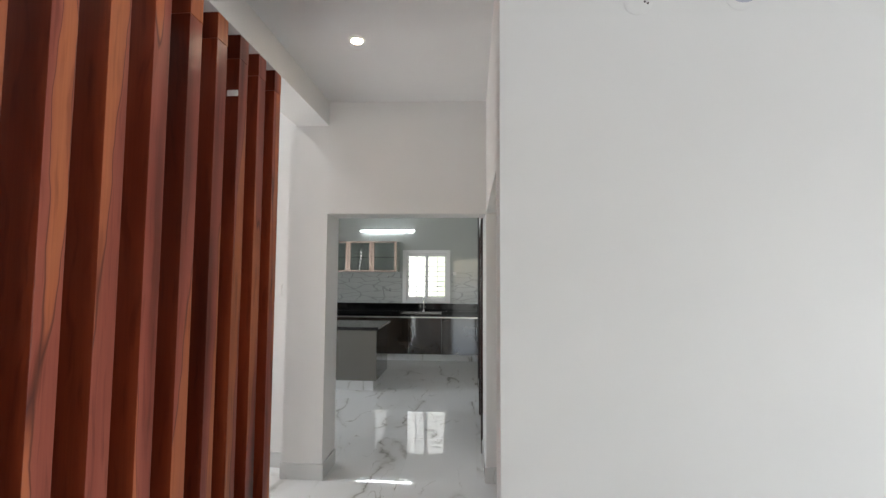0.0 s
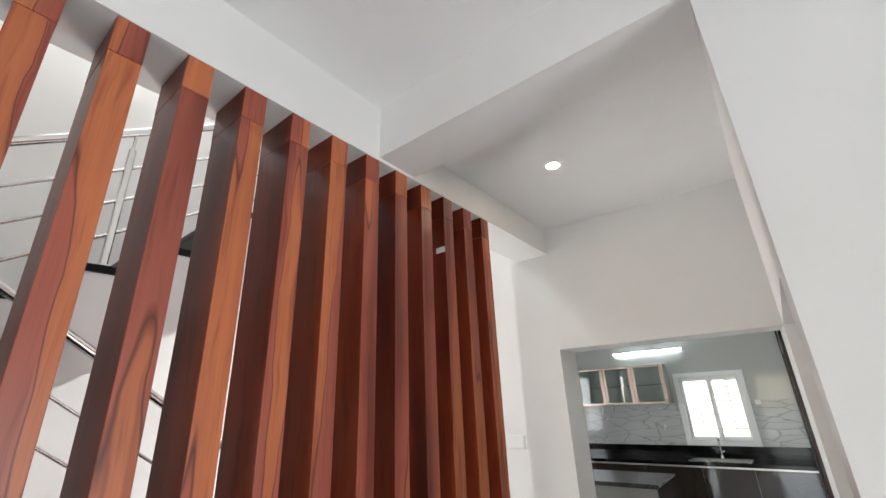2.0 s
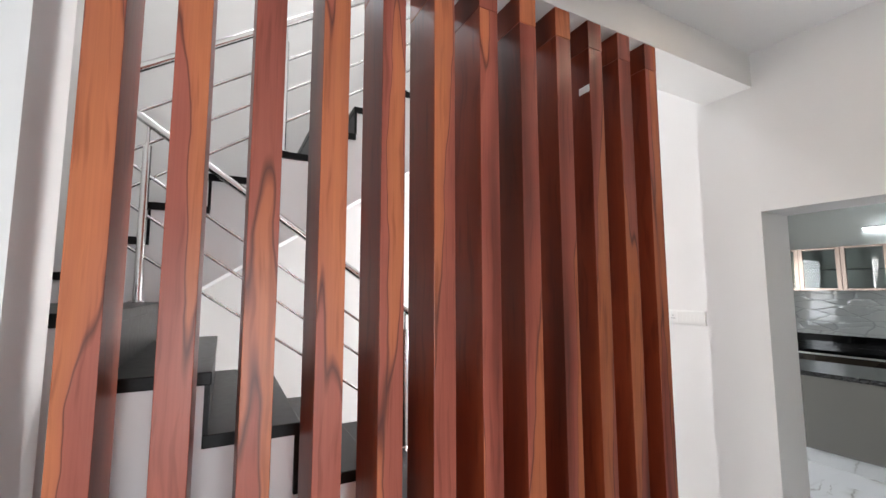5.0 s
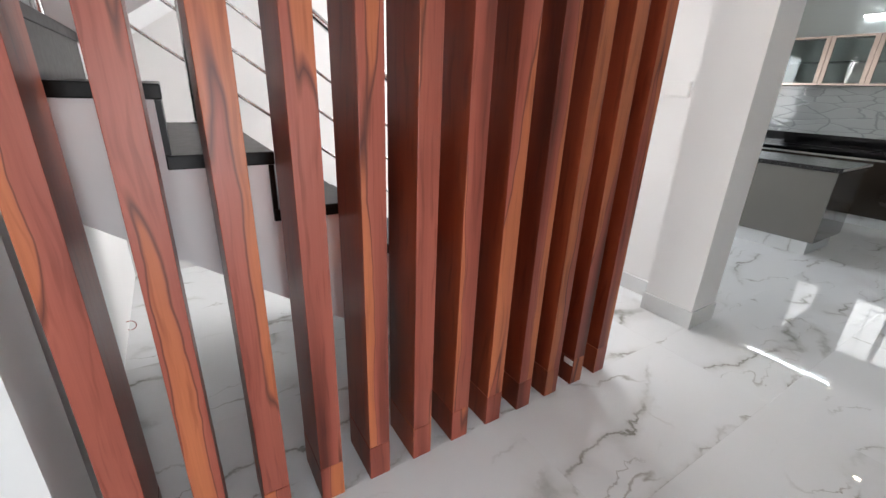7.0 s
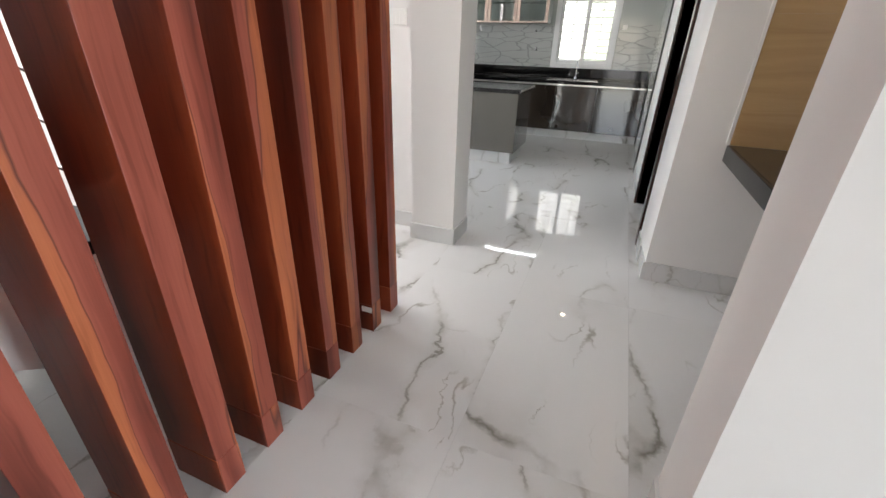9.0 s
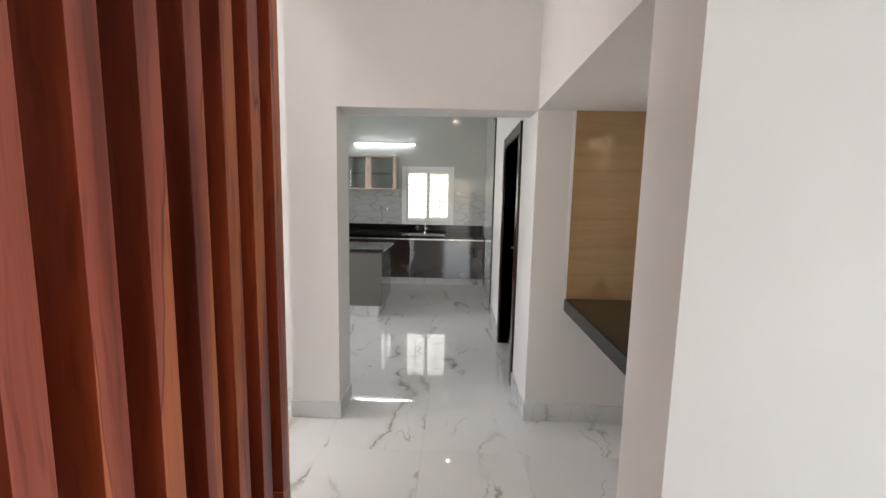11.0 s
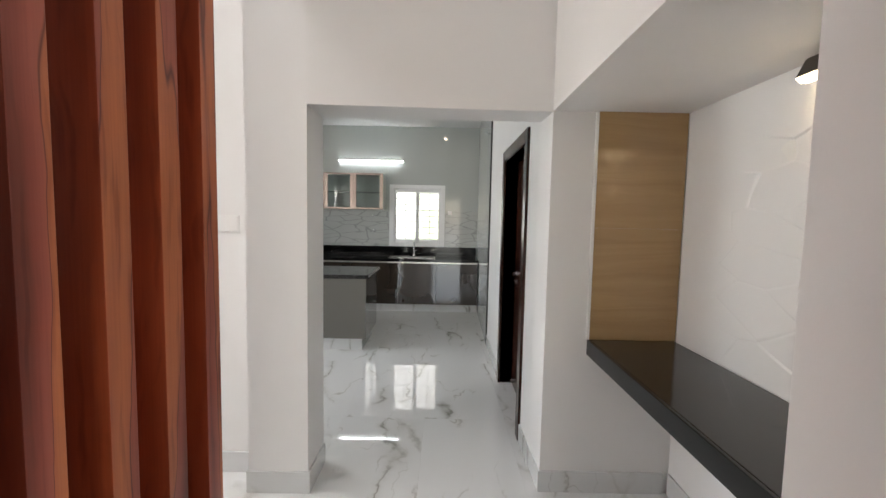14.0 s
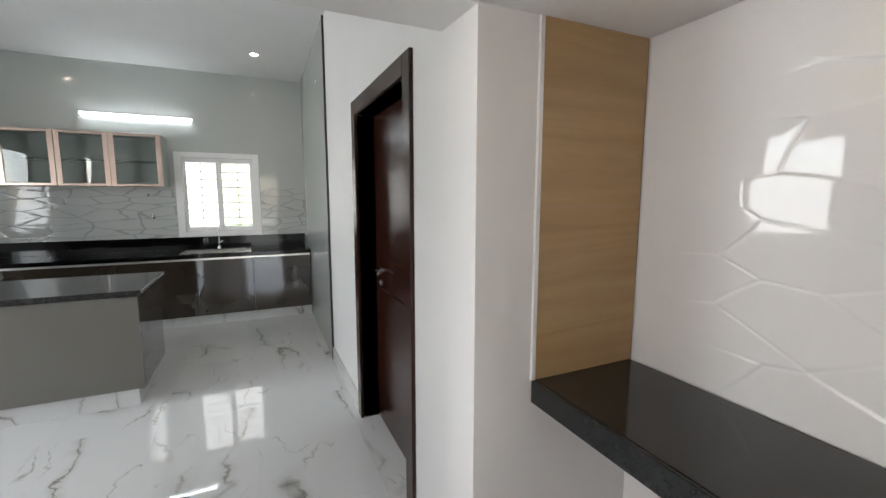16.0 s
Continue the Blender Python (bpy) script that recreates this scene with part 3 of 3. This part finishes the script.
# ---- door to the side room ----
door = tagged(new("door_1"), "dark walnut panel door in a dark wooden frame", "door", kind="structure")
door.location = (XR, 4.36, 0)
door.matrix_world = Matrix.Translation((XR, 4.36, 0))
FR = 0.018
part("door_frame", boxes((XR - FR, 3.81, 0, XR + 0.145, 3.90, 2.095), (XR - FR, 4.815, 0, XR + 0.145, 4.905, 2.095), (XR - FR, 3.90, 2.005, XR + 0.145, 4.815, 2.095), bevel=0.004), DOORWOOD, door)
leaf = part("door_leaf", boxes((XR + 0.105, 3.905, 0.008, XR + 0.138, 4.81, 2.0), bevel=0.002), DOORWOOD, door)
part("panel", boxes((XR + 0.098, 4.03, 0.25, XR + 0.106, 4.69, 0.92), bevel=0.003), DOORWOOD, leaf)
part("panel", boxes((XR + 0.098, 4.03, 1.12, XR + 0.106, 4.69, 1.86), bevel=0.003), DOORWOOD, leaf)
lever = part("door_handle", rod([(XR + 0.105, 4.72, 1.03), (XR + 0.06, 4.72, 1.03), (XR + 0.06, 4.61, 1.03)], 0.009), CHROME, leaf, "chrome lever handle", smooth=True)
part("rose_plate", lathe([(0.026, 0), (0.026, 0.006), (0.018, 0.01)], 20, pose(XR + 0.106, 4.72, 1.03, 0, -90, 0)), CHROME, leaf, smooth=True)
part("lock_cylinder", lathe([(0.020, 0), (0.020, 0.008), (0.008, 0.014)], 20, pose(XR + 0.106, 4.72, 0.95, 0, -90, 0)), CHROME, leaf, smooth=True)
part("door_stop", rod([(XR + 0.105, 4.70, 0.07), (XR + 0.075, 4.70, 0.07)], 0.012), CHROME, leaf, smooth=True)


# ---- kitchen window ----
def window(name, label, x0, x1, z0, z1, y):
    w = tagged(new(name), label, "window", kind="structure")
    w.location = ((x0 + x1) / 2, y, z0)
    w.matrix_world = Matrix.Translation(w.location)
    part("window_surround", boxes((x0 - 0.045, y - 0.018, z0 - 0.03, x0 + 0.035, y + 0.04, z1 + 0.03), (x1 - 0.035, y - 0.018, z0 - 0.03, x1 + 0.042, y + 0.04, z1 + 0.03),
                                  (x0 + 0.035, y - 0.018, z1 - 0.035, x1 - 0.035, y + 0.04, z1 + 0.03), (x0 + 0.035, y - 0.018, z0 - 0.03, x1 - 0.035, y + 0.04, z0 + 0.035), bevel=0.003), UPVC, w)
    mid = (x0 + x1) / 2
    for a, b, dy in ((x0 + 0.02, mid + 0.02, 0.042), (mid - 0.02, x1 - 0.02, 0.080)):
        s = part("sash", boxes((a, y + dy, z0 + 0.02, a + 0.05, y + dy + 0.032, z1 - 0.02), (b - 0.05, y + dy, z0 + 0.02, b, y + dy + 0.032, z1 - 0.02),
                               (a + 0.05, y + dy, z1 - 0.09, b - 0.05, y + dy + 0.032, z1 - 0.02), (a + 0.05, y + dy, z0 + 0.02, b - 0.05, y + dy + 0.032, z0 + 0.09), bevel=0.003), UPVC, w)
        pane = part("pane", boxes((a + 0.05, y + dy + 0.014, z0 + 0.09, b - 0.05, y + dy + 0.018, z1 - 0.09)), GLASS, s)
        pane.visible_shadow = False
    for i in range(9):
        z = z0 + 0.10 + i * (z1 - z0 - 0.2) / 8
        part("grille_bar", rod([(x0 + 0.01, y + 0.15, z), (x1 - 0.01, y + 0.15, z)], 0.007, 8), GRILLE, w)
    for x in (x0 + 0.22, x1 - 0.22):
        part("grille_upright", rod([(x, y + 0.15, z0 + 0.01), (x, y + 0.15, z1 - 0.01)], 0.006, 8), GRILLE, w)
    part("sill", boxes((x0 + 0.001, y + 0.12, z0, x1 - 0.001, y + 0.2, z0 + 0.02)), GRANITE, w, "dark stone sill")
    return w


window("window_1", "white framed sliding kitchen window with a bar grille", -1.03, -0.17, 1.03, 2.02, YW)

# what shows through the window
ground = structure("ground", boxes((-60, YW + 0.2, -0.4, 60, 80, -0.3)), paint("dry_ground", (0.35, 0.30, 0.22), 0.9), "pale dry ground outside the kitchen window")


def distance_glow(name):
    """Distance that glows by itself in place of sunlight: bleached sky, pale green growth."""
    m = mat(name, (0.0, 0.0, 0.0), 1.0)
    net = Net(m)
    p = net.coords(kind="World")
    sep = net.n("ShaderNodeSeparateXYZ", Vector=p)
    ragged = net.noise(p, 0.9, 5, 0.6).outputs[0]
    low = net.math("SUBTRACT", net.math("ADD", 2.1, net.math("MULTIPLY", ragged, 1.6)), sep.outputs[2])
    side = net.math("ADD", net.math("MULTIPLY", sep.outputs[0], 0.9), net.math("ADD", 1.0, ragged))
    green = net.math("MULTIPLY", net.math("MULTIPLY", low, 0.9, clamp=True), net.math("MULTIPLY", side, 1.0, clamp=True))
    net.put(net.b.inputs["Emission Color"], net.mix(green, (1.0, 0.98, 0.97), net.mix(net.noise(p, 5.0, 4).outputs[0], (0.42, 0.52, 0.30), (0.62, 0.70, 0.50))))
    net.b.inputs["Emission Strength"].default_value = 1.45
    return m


# backdrop emits its own brightness, which also feeds the floor reflection
structure("backdrop", boxes((-16, 13.0, -0.3, 14, 13.1, 9.0)), distance_glow("glowing_distance"), "glowing backdrop of bleached distance with pale green growth", "backdrop")


# ---- kitchen furniture ----
def base_unit(x0, x1, y0, y1, material, label, doors=1, handle=True):
    u = thing("base_cabinet", ((x0 + x1) / 2, y0, 0), label, "cabinet", "kitchen base cabinets")
    part("body", boxes((x0, y0 + 0.02, 0.12, x1, y1, 0.80)), CABINSIDE, u)
    part("plinth", boxes((x0, y0 + 0.06, 0, x1, y0 + 0.08, 0.12)), MARBLE, u, "pale plinth set back below the doors")
    w = (x1 - x0) / doors
    for i in range(doors):
        d = part("door", boxes((x0 + i * w + 0.002, y0, 0.125, x0 + (i + 1) * w - 0.002, y0 + 0.019, 0.775), bevel=0.0015), material, u)
    part("handle_profile", boxes((x0, y0 - 0.004, 0.778, x1, y0 + 0.018, 0.800), bevel=0.002), ALU, u, "aluminium profile handle along the top edge")
    return u


CF = 7.60
for x0, x1 in ((-3.55, -2.95), (-2.95, -2.35), (-2.35, -1.60), (-1.60, -0.85), (-0.85, -0.25), (-0.25, 0.41)):
    base_unit(x0, x1, CF, YW - 0.012, BROWNLAM, "glossy dark brown base cabinet under the black worktop")
top = thing("kitchen_worktop", (-1.5, 7.9, 0.80), "polished black granite worktop along the end wall", "worktop")
part("slab", boxes((-3.6, CF - 0.02, 0.802, -1.02, YW - 0.012, 0.845), (-0.26, CF - 0.02, 0.802, 0.416, YW - 0.012, 0.845), (-1.02, CF - 0.02, 0.802, -0.26, CF + 0.09, 0.845), (-1.02, 8.05, 0.802, -0.26, YW - 0.012, 0.845)), WORKTOP, top)
part("upstand", boxes((-3.6, YW - 0.032, 0.846, 0.416, YW - 0.012, 1.0), bevel=0.001), WORKTOP, top, "black granite upstand against the wall")
sink = thing("kitchen_sink", (-0.64, 7.87, 0.845), "stainless steel sink let into the black worktop", "sink")
part("basin", boxes((-1.018, 7.692, 0.64, -0.262, 7.70, 0.85), (-1.018, 8.04, 0.64, -0.262, 8.048, 0.85), (-1.018, 7.70, 0.64, -1.01, 8.04, 0.85), (-0.27, 7.70, 0.64, -0.262, 8.04, 0.85), (-1.01, 7.70, 0.64, -0.27, 8.04, 0.65)), STEEL, sink)
part("drain", lathe([(0.04, 0), (0.04, 0.004), (0.02, 0.006)], 20, Matrix.Translation((-0.5, 7.88, 0.65))), CHROME, sink, smooth=True)
tap = thing("kitchen_tap", (-0.635, 8.10, 0.845), "chrome swan-neck kitchen tap behind the sink", "tap")
part("spout", rod([(-0.635, 8.10, 0.845), (-0.635, 8.10, 1.08), (-0.635, 8.07, 1.115), (-0.635, 8.02, 1.115), (-0.635, 7.99, 1.08), (-0.635, 7.99, 1.04)], 0.010), CHROME, tap, smooth=True)
part("base_ring", lathe([(0.024, 0), (0.024, 0.03), (0.014, 0.045)], 18, Matrix.Translation((-0.635, 8.10, 0.845))), CHROME, tap, smooth=True)
part("lever", rod([(-0.635, 8.10, 0.92), (-0.585, 8.09, 0.95)], 0.007), CHROME, tap, smooth=True)

# island with glossy grey panels
isl = thing("kitchen_island", (-1.9, 6.0, 0), "glossy grey kitchen island with a granite top", "kitchen island")
IX, IY0, IY1 = -0.985, 5.62, 6.36
part("front_panel", boxes((-2.75, IY0, 0.14, IX - 0.001, IY0 + 0.02, 0.812), bevel=0.0015), GREYLAM, isl)
part("side_panel", boxes((IX - 0.02, IY0 + 0.021, 0.14, IX, IY1 - 0.021, 0.812), bevel=0.0015), BROWNLAM, isl, "dark brown glossy end panel")
part("back_panel", boxes((-2.75, IY1 - 0.02, 0.14, IX - 0.001, IY1, 0.812), bevel=0.0015), BROWNLAM, isl)
part("body", boxes((-2.75, IY0 + 0.021, 0.14, IX - 0.021, IY1 - 0.021, 0.80)), CABINSIDE, isl)
part("plinth", boxes((-2.75, IY0 + 0.05, 0, IX - 0.05, IY1 - 0.05, 0.14)), MARBLE, isl, "pale plinth set back below the panels")
part("worktop", boxes((-2.75, IY0 - 0.03, 0.815, IX + 0.03, IY1 + 0.03, 0.858), bevel=0.003), GRANITE_TOP, isl, "polished dark granite top")
part("edge_profile", boxes((IX + 0.0305, IY0 - 0.03, 0.835, IX + 0.034, IY1 + 0.03, 0.855)), ALU, isl, "bright metal strip along the end of the top")
structure("wall_kitchen_short", boxes((-2.95, 5.4, 0, -2.751, 6.5, 1.0)), WALL, "low white wall closing the island's far end", "wall")

# wall cabinet with glass doors
cab = thing("wall_cabinet", (-2.3, 8.05, 1.617), "wall cabinet with rose metal framed glass doors", "cabinet")
CX = (-1.14, -1.625, -2.09, -2.55, -3.05)
CY = 7.89
part("carcass", boxes((CX[-1], CY + 0.02, 1.617, CX[0], YW - 0.012, 1.635), (CX[-1], CY + 0.02, 2.182, CX[0], YW - 0.012, 2.2), (CX[0] - 0.018, CY + 0.02, 1.635, CX[0], YW - 0.012, 2.182),
                      (CX[-1], CY + 0.02, 1.635, CX[-1] + 0.018, YW - 0.012, 2.182), (CX[-1] + 0.018, YW - 0.03, 1.635, CX[0] - 0.018, YW - 0.014, 2.182), bevel=0.001), CABINSIDE, cab)
part("shelf", boxes((CX[-1] + 0.02, CY + 0.04, 1.89, CX[0] - 0.02, YW - 0.032, 1.902)), TINTGLASS, cab, "dark glass shelf")
for b, a in zip(CX[:-1], CX[1:]):
    fr = part("door", boxes((a + 0.002, CY - 0.002, 1.617, a + 0.05, CY + 0.018, 2.2), (b - 0.05, CY - 0.002, 1.617, b - 0.002, CY + 0.018, 2.2), (a + 0.05, CY - 0.002, 1.617, b - 0.05, CY + 0.018, 1.645), (a + 0.05, CY - 0.002, 2.172, b - 0.05, CY + 0.018, 2.2), bevel=0.002), ROSE, cab, "rose metal door frame")
    pane = part("pane", boxes((a + 0.05, CY + 0.006, 1.645, b - 0.05, CY + 0.010, 2.172)), TINTGLASS, fr, "smoked glass pane")
    pane.visible_shadow = False

# small fittings on the kitchen tiles
spigot = thing("wall_spigot", (-1.328, YW - 0.012, 1.26), "small chrome water spigot on the tiled splash band", "tap")
part("flange", lathe([(0.022, 0), (0.022, 0.006), (0.012, 0.012)], 18, pose(-1.328, YW - 0.012, 1.26, 90, 0, 0)), CHROME, spigot, smooth=True)
part("spout", rod([(-1.328, YW - 0.012, 1.26), (-1.328, YW - 0.075, 1.26), (-1.328, YW - 0.085, 1.225)], 0.009), CHROME, spigot, smooth=True)
part("knob", rod([(-1.328, YW - 0.05, 1.265), (-1.328, YW - 0.05, 1.30)], 0.008), CHROME, spigot, smooth=True)
cap = thing("pipe_cap", (-1.358, YW - 0.012, 1.521), "small round dark pipe cap on the tiles", "pipe cap")
part("cover", lathe([(0.014, 0), (0.014, 0.006), (0.008, 0.01)], 16, pose(-1.358, YW - 0.012, 1.521, 90, 0, 0)), STEEL, cap, smooth=True)
outlet = thing("wall_outlet", (-0.041, YW - 0.012, 1.586), "small white wall outlet beside the kitchen window", "outlet")
part("plate", boxes((-0.075, YW - 0.022, 1.555, -0.007, YW - 0.012, 1.62), bevel=0.003), PLASTIC, outlet)
part("switch", boxes((-0.055, YW - 0.026, 1.572, -0.027, YW - 0.021, 1.603), bevel=0.001), PLASTIC, outlet)
peg = thing("wall_peg", (XR - 0.012, 6.12, 2.515), "small chrome peg on the side wall tiles", "peg")
part("stem", rod([(XR - 0.012, 6.12, 2.515), (XR - 0.05, 6.12, 2.515)], 0.007), CHROME, peg, smooth=True)
part("knob", lathe([(0.006, 0), (0.015, 0.006), (0.012, 0.014)], 16, pose(XR - 0.05, 6.12, 2.515, 0, -90, 0)), CHROME, peg, smooth=True)

# ---- lamps ----
tube = thing("tube_light", (-1.39, YW - 0.01, 2.43), "slim white LED tube light on the tiled wall", "lamp")
part("housing", boxes((-1.94, YW - 0.030, 2.436, -0.84, YW - 0.010, 2.452), bevel=0.003), PLASTIC, tube)
part("tube", rod([(-1.925, YW - 0.038, 2.432), (-0.855, YW - 0.038, 2.432)], 0.0075, 14), TUBE, tube, "glowing tube", smooth=True)
for x in (-1.94, -0.855):
    part("end_cap", boxes((x, YW - 0.052, 2.415, x + 0.015, YW - 0.012, 2.45), bevel=0.002), PLASTIC, tube)


def downlight(x, y, z, group="recessed ceiling lights"):
    d = thing("downlight", (x, y, z), "small round recessed ceiling light, switched on", "lamp", group)
    part("rim", lathe([(0.046, -0.004), (0.052, -0.003), (0.052, 0.0)], 28, Matrix.Translation((x, y, z))), PLASTIC, d, smooth=True)
    part("disc", lathe([(0.031, -0.0055), (0.032, -0.0045)], 28, Matrix.Translation((x, y, z))), LED, d, "glowing disc", smooth=True)


downlight(-0.384, 2.379, H2)
downlight(-0.13, 7.26, H3)
downlight(-2.3, 7.2, H3)
downlight(-1.3, 4.6, H3)


def ceiling_fan(x, y, z, turn):
    """Three-bladed ceiling fan on a short down rod."""
    f = thing("ceiling_fan", (x, y, z), "pale brown three-bladed ceiling fan hanging in the kitchen", "ceiling fan")
    part("canopy", lathe([(0.012, H3 - 0.07), (0.05, H3 - 0.06), (0.065, H3 - 0.01), (0.065, H3)], 24, Matrix.Translation((x, y, 0))), FAN, f, smooth=True)
    part("down_rod", rod([(x, y, z + 0.05), (x, y, H3 - 0.06)], 0.011), FAN, f, smooth=True)
    part("motor", lathe([(0.02, -0.075), (0.085, -0.06), (0.115, -0.025), (0.115, 0.02), (0.08, 0.05), (0.02, 0.06)], 32, Matrix.Translation((x, y, z))), FAN, f, smooth=True)
    for i in range(3):
        m = Matrix.Translation((x, y, z)) @ Matrix.Rotation(radians(turn + 120 * i), 4, "Z") @ Matrix.Rotation(radians(9), 4, "X")
        bm = prism([(0.17, -0.045), (0.22, -0.052), (0.58, -0.066), (0.60, -0.055), (0.60, 0.055), (0.58, 0.066), (0.22, 0.052), (0.17, 0.045)], "z", -0.003, 0.003, 0.0012)
        bmesh.ops.transform(bm, matrix=m, verts=bm.verts[:])
        blade = part("blade", bm, FAN, f)
        bm = boxes((0.09, -0.018, -0.010, 0.24, 0.018, -0.0035), bevel=0.002)
        bmesh.ops.transform(bm, matrix=m, verts=bm.verts[:])
        part("bracket", bm, FAN, blade)


ceiling_fan(-1.50, 5.12, 2.72, 34)

spot = thing("wall_spotlight", (1.113, 2.445, 2.0), "dark metal picture light on the niche wall, switched on", "lamp")
part("wall_plate", boxes((1.103, 2.40, 1.985, 1.113, 2.49, 2.05), bevel=0.003), LAMPBODY, spot)
head = part("head", prism([(1.010, 1.985), (1.04, 2.048), (1.103, 2.048), (1.103, 2.025), (1.03, 1.968)], "y", 2.375, 2.515, 0.003), LAMPBODY, spot)
part("lens", prism([(1.033, 1.9655), (1.099, 2.017), (1.1, 2.014), (1.034, 1.9625)], "y", 2.39, 2.50), SPOT, spot, "glowing warm lens")
part("lens_side", prism([(1.0095, 1.9825), (1.028, 1.967), (1.026, 1.9655), (1.008, 1.981)], "y", 2.40, 2.51), SPOT, spot, "glowing warm lens edge")
sd = bpy.data.lights.new("picture_light_beam", "SPOT")
sd.energy, sd.color, sd.spot_size, sd.spot_blend, sd.shadow_soft_size = 4.0, (1.0, 0.78, 0.50), radians(80), 0.35, 0.03
new("picture_light_beam", sd).matrix_world = look((1.05, 2.43, 1.955), (1.11, 2.33, 1.72))

# ---- niche ----
shelf = thing("niche_counter", (0.85, 2.46, ZC - 0.08), "polished black granite counter built into the niche", "counter")
part("slab", boxes((0.655, YF2, ZC - 0.04, XN - 0.001, YR, ZC), bevel=0.003), GRANITE_TOP, shelf)
part("fascia", boxes((0.64, YF2, ZC - 0.083, 0.654, YR, ZC), bevel=0.003), GRANITE_EDGE, shelf, "black granite front edge")
panel = tagged(new("tiles_niche_end"), "beige stone tiles on the end wall of the niche", "wall tiles", kind="structure")
panel.matrix_world = Matrix.Translation((0.85, YR, ZC))
for z0, z1 in ((ZC + 0.001, 1.4628), (1.4632, ZS - 0.001)):
    part("tile", boxes((0.650, YR - 0.009, z0, XN - 0.001, YR, z1), bevel=0.001), BEIGE, panel)
structure("trim_niche", boxes((0.634, YR - 0.011, ZC + 0.001, 0.649, YR, ZS - 0.001)), PLASTIC, "white edge trim beside the beige tiles", "trim")

# ---- switches and boxes on the walls ----
sb = thing("switchboard", (-1.41, 3.42, 1.44), "white switchboard with a socket and switches", "switchboard")
SX0, SX1, SZ0, SZ1 = -1.545, -1.29, 1.40, 1.487
part("plate", boxes((SX0, 3.409, SZ0, SX1, 3.42, SZ1), bevel=0.003), PLASTIC, sb)
part("frame_edge", boxes((SX0 - 0.006, 3.414, SZ0 - 0.006, SX1 + 0.006, 3.42, SZ1 + 0.006), bevel=0.002), PLASTIC, sb)
sock = part("socket", boxes((SX0 + 0.012, 3.406, SZ0 + 0.012, SX0 + 0.072, 3.410, SZ1 - 0.012), bevel=0.001), PLASTIC, sb)
for dx, dz in ((0.042, 0.056), (0.034, 0.036), (0.050, 0.036)):
    part("socket_hole", lathe([(0.0035, -0.0005), (0.0035, 0.0008)], 10, pose(SX0 + dx, 3.4058, SZ0 + dz, 90, 0, 0)), DARKDOT, sock)
for i in range(6):
    part("switch", boxes((SX0 + 0.082 + i * 0.027, 3.408, SZ0 + 0.014, SX0 + 0.1083 + i * 0.027, 3.410, SZ1 - 0.014), bevel=0.0006), PLASTIC, sb)


def round_box(x, z, label, plug):
    """A round cover with screws; plug: the width of the bluish plug that shows in it."""
    b = thing("junction_box", (x, YF, z), label, "junction box", "covers on the wall")
    part("cover", lathe([(0.050, 0), (0.050, 0.0012), (0.046, 0.0022), (0.030, 0.0014)], 32, pose(x, YF, z, 90, 0, 0)), WALL, b, smooth=True)
    if plug:
        part("plug", lathe([(0.026, 0), (0.026, 0.0034), (0.020, 0.0042)], 28, pose(x + 0.012, YF, z, 90, 0, 0) @ Matrix.Diagonal((plug / 0.052, 0.8, 1, 1))), BLUEPLASTIC, b, "pale bluish plastic plug", smooth=True)
    for dx, dz in ((-0.012, 0.012), (-0.004, 0.010), (0.022, -0.002), (0.032, -0.008)):
        part("screw", lathe([(0.0040, 0), (0.0040, 0.0015)], 10, pose(x + dx, YF - (0.0042 if plug else 0.0022), z + dz, 90, 0, 0)), DARKDOT, b)


round_box(0.888, 2.553, "round white painted box cover with screws on the wall", 0.0)
round_box(1.235, 2.556, "round white box cover with a bluish plug on the wall", 0.075)

for y, z, tall in ((SLATS[10] - 0.083, 0.125, 0.03), (SLATS[9] - 0.083, 2.475, 0.03)):
    tag = new("paper_tag", mesh_of("paper_tag", boxes((XS - 0.06, y, z - tall / 2, XS - 0.004, y + 0.003, z + tall / 2), bevel=0.0008), PAPER))
    tagged(tag, "small white paper tag stuck on a wooden slat", "paper tag")

wire = rod([(-2.47, 0.245 + 0.03 * math.sin(a * 0.6), 0.012 + 0.03 * (1 - math.cos(a * 0.6))) for a in range(11)], 0.0025, 6)
tagged(new("wire_loop", mesh_of("wire_loop", wire, WIRE)), "thin reddish loop of wire near the wall", "wire")

# ---- floor ----
floor = structure("floor", boxes((-3.8, -4.2, -0.2, 4.2, YW + 0.2, -0.0135)), GROUT, "polished white marble tile floor with grey veins")
TW, TL = 0.60, 1.20
tile_mesh = mesh_of("tile", boxes((-TW / 2 + 0.0002, -TL / 2 + 0.0002, -0.0125, TW / 2 - 0.0002, TL / 2 - 0.0002, 0.0), bevel=0.0002), MARBLE)
for i in range(14):
    for j in range(11):
        t = new("tile", tile_mesh)
        t.parent = floor
        t.location = (-3.86 + TW * (i + 0.5), -4.3 + TL * (j + 0.5), 0)
        if (i * 7 + j * 3) % 2:
            t.rotation_euler = (0, 0, math.pi)
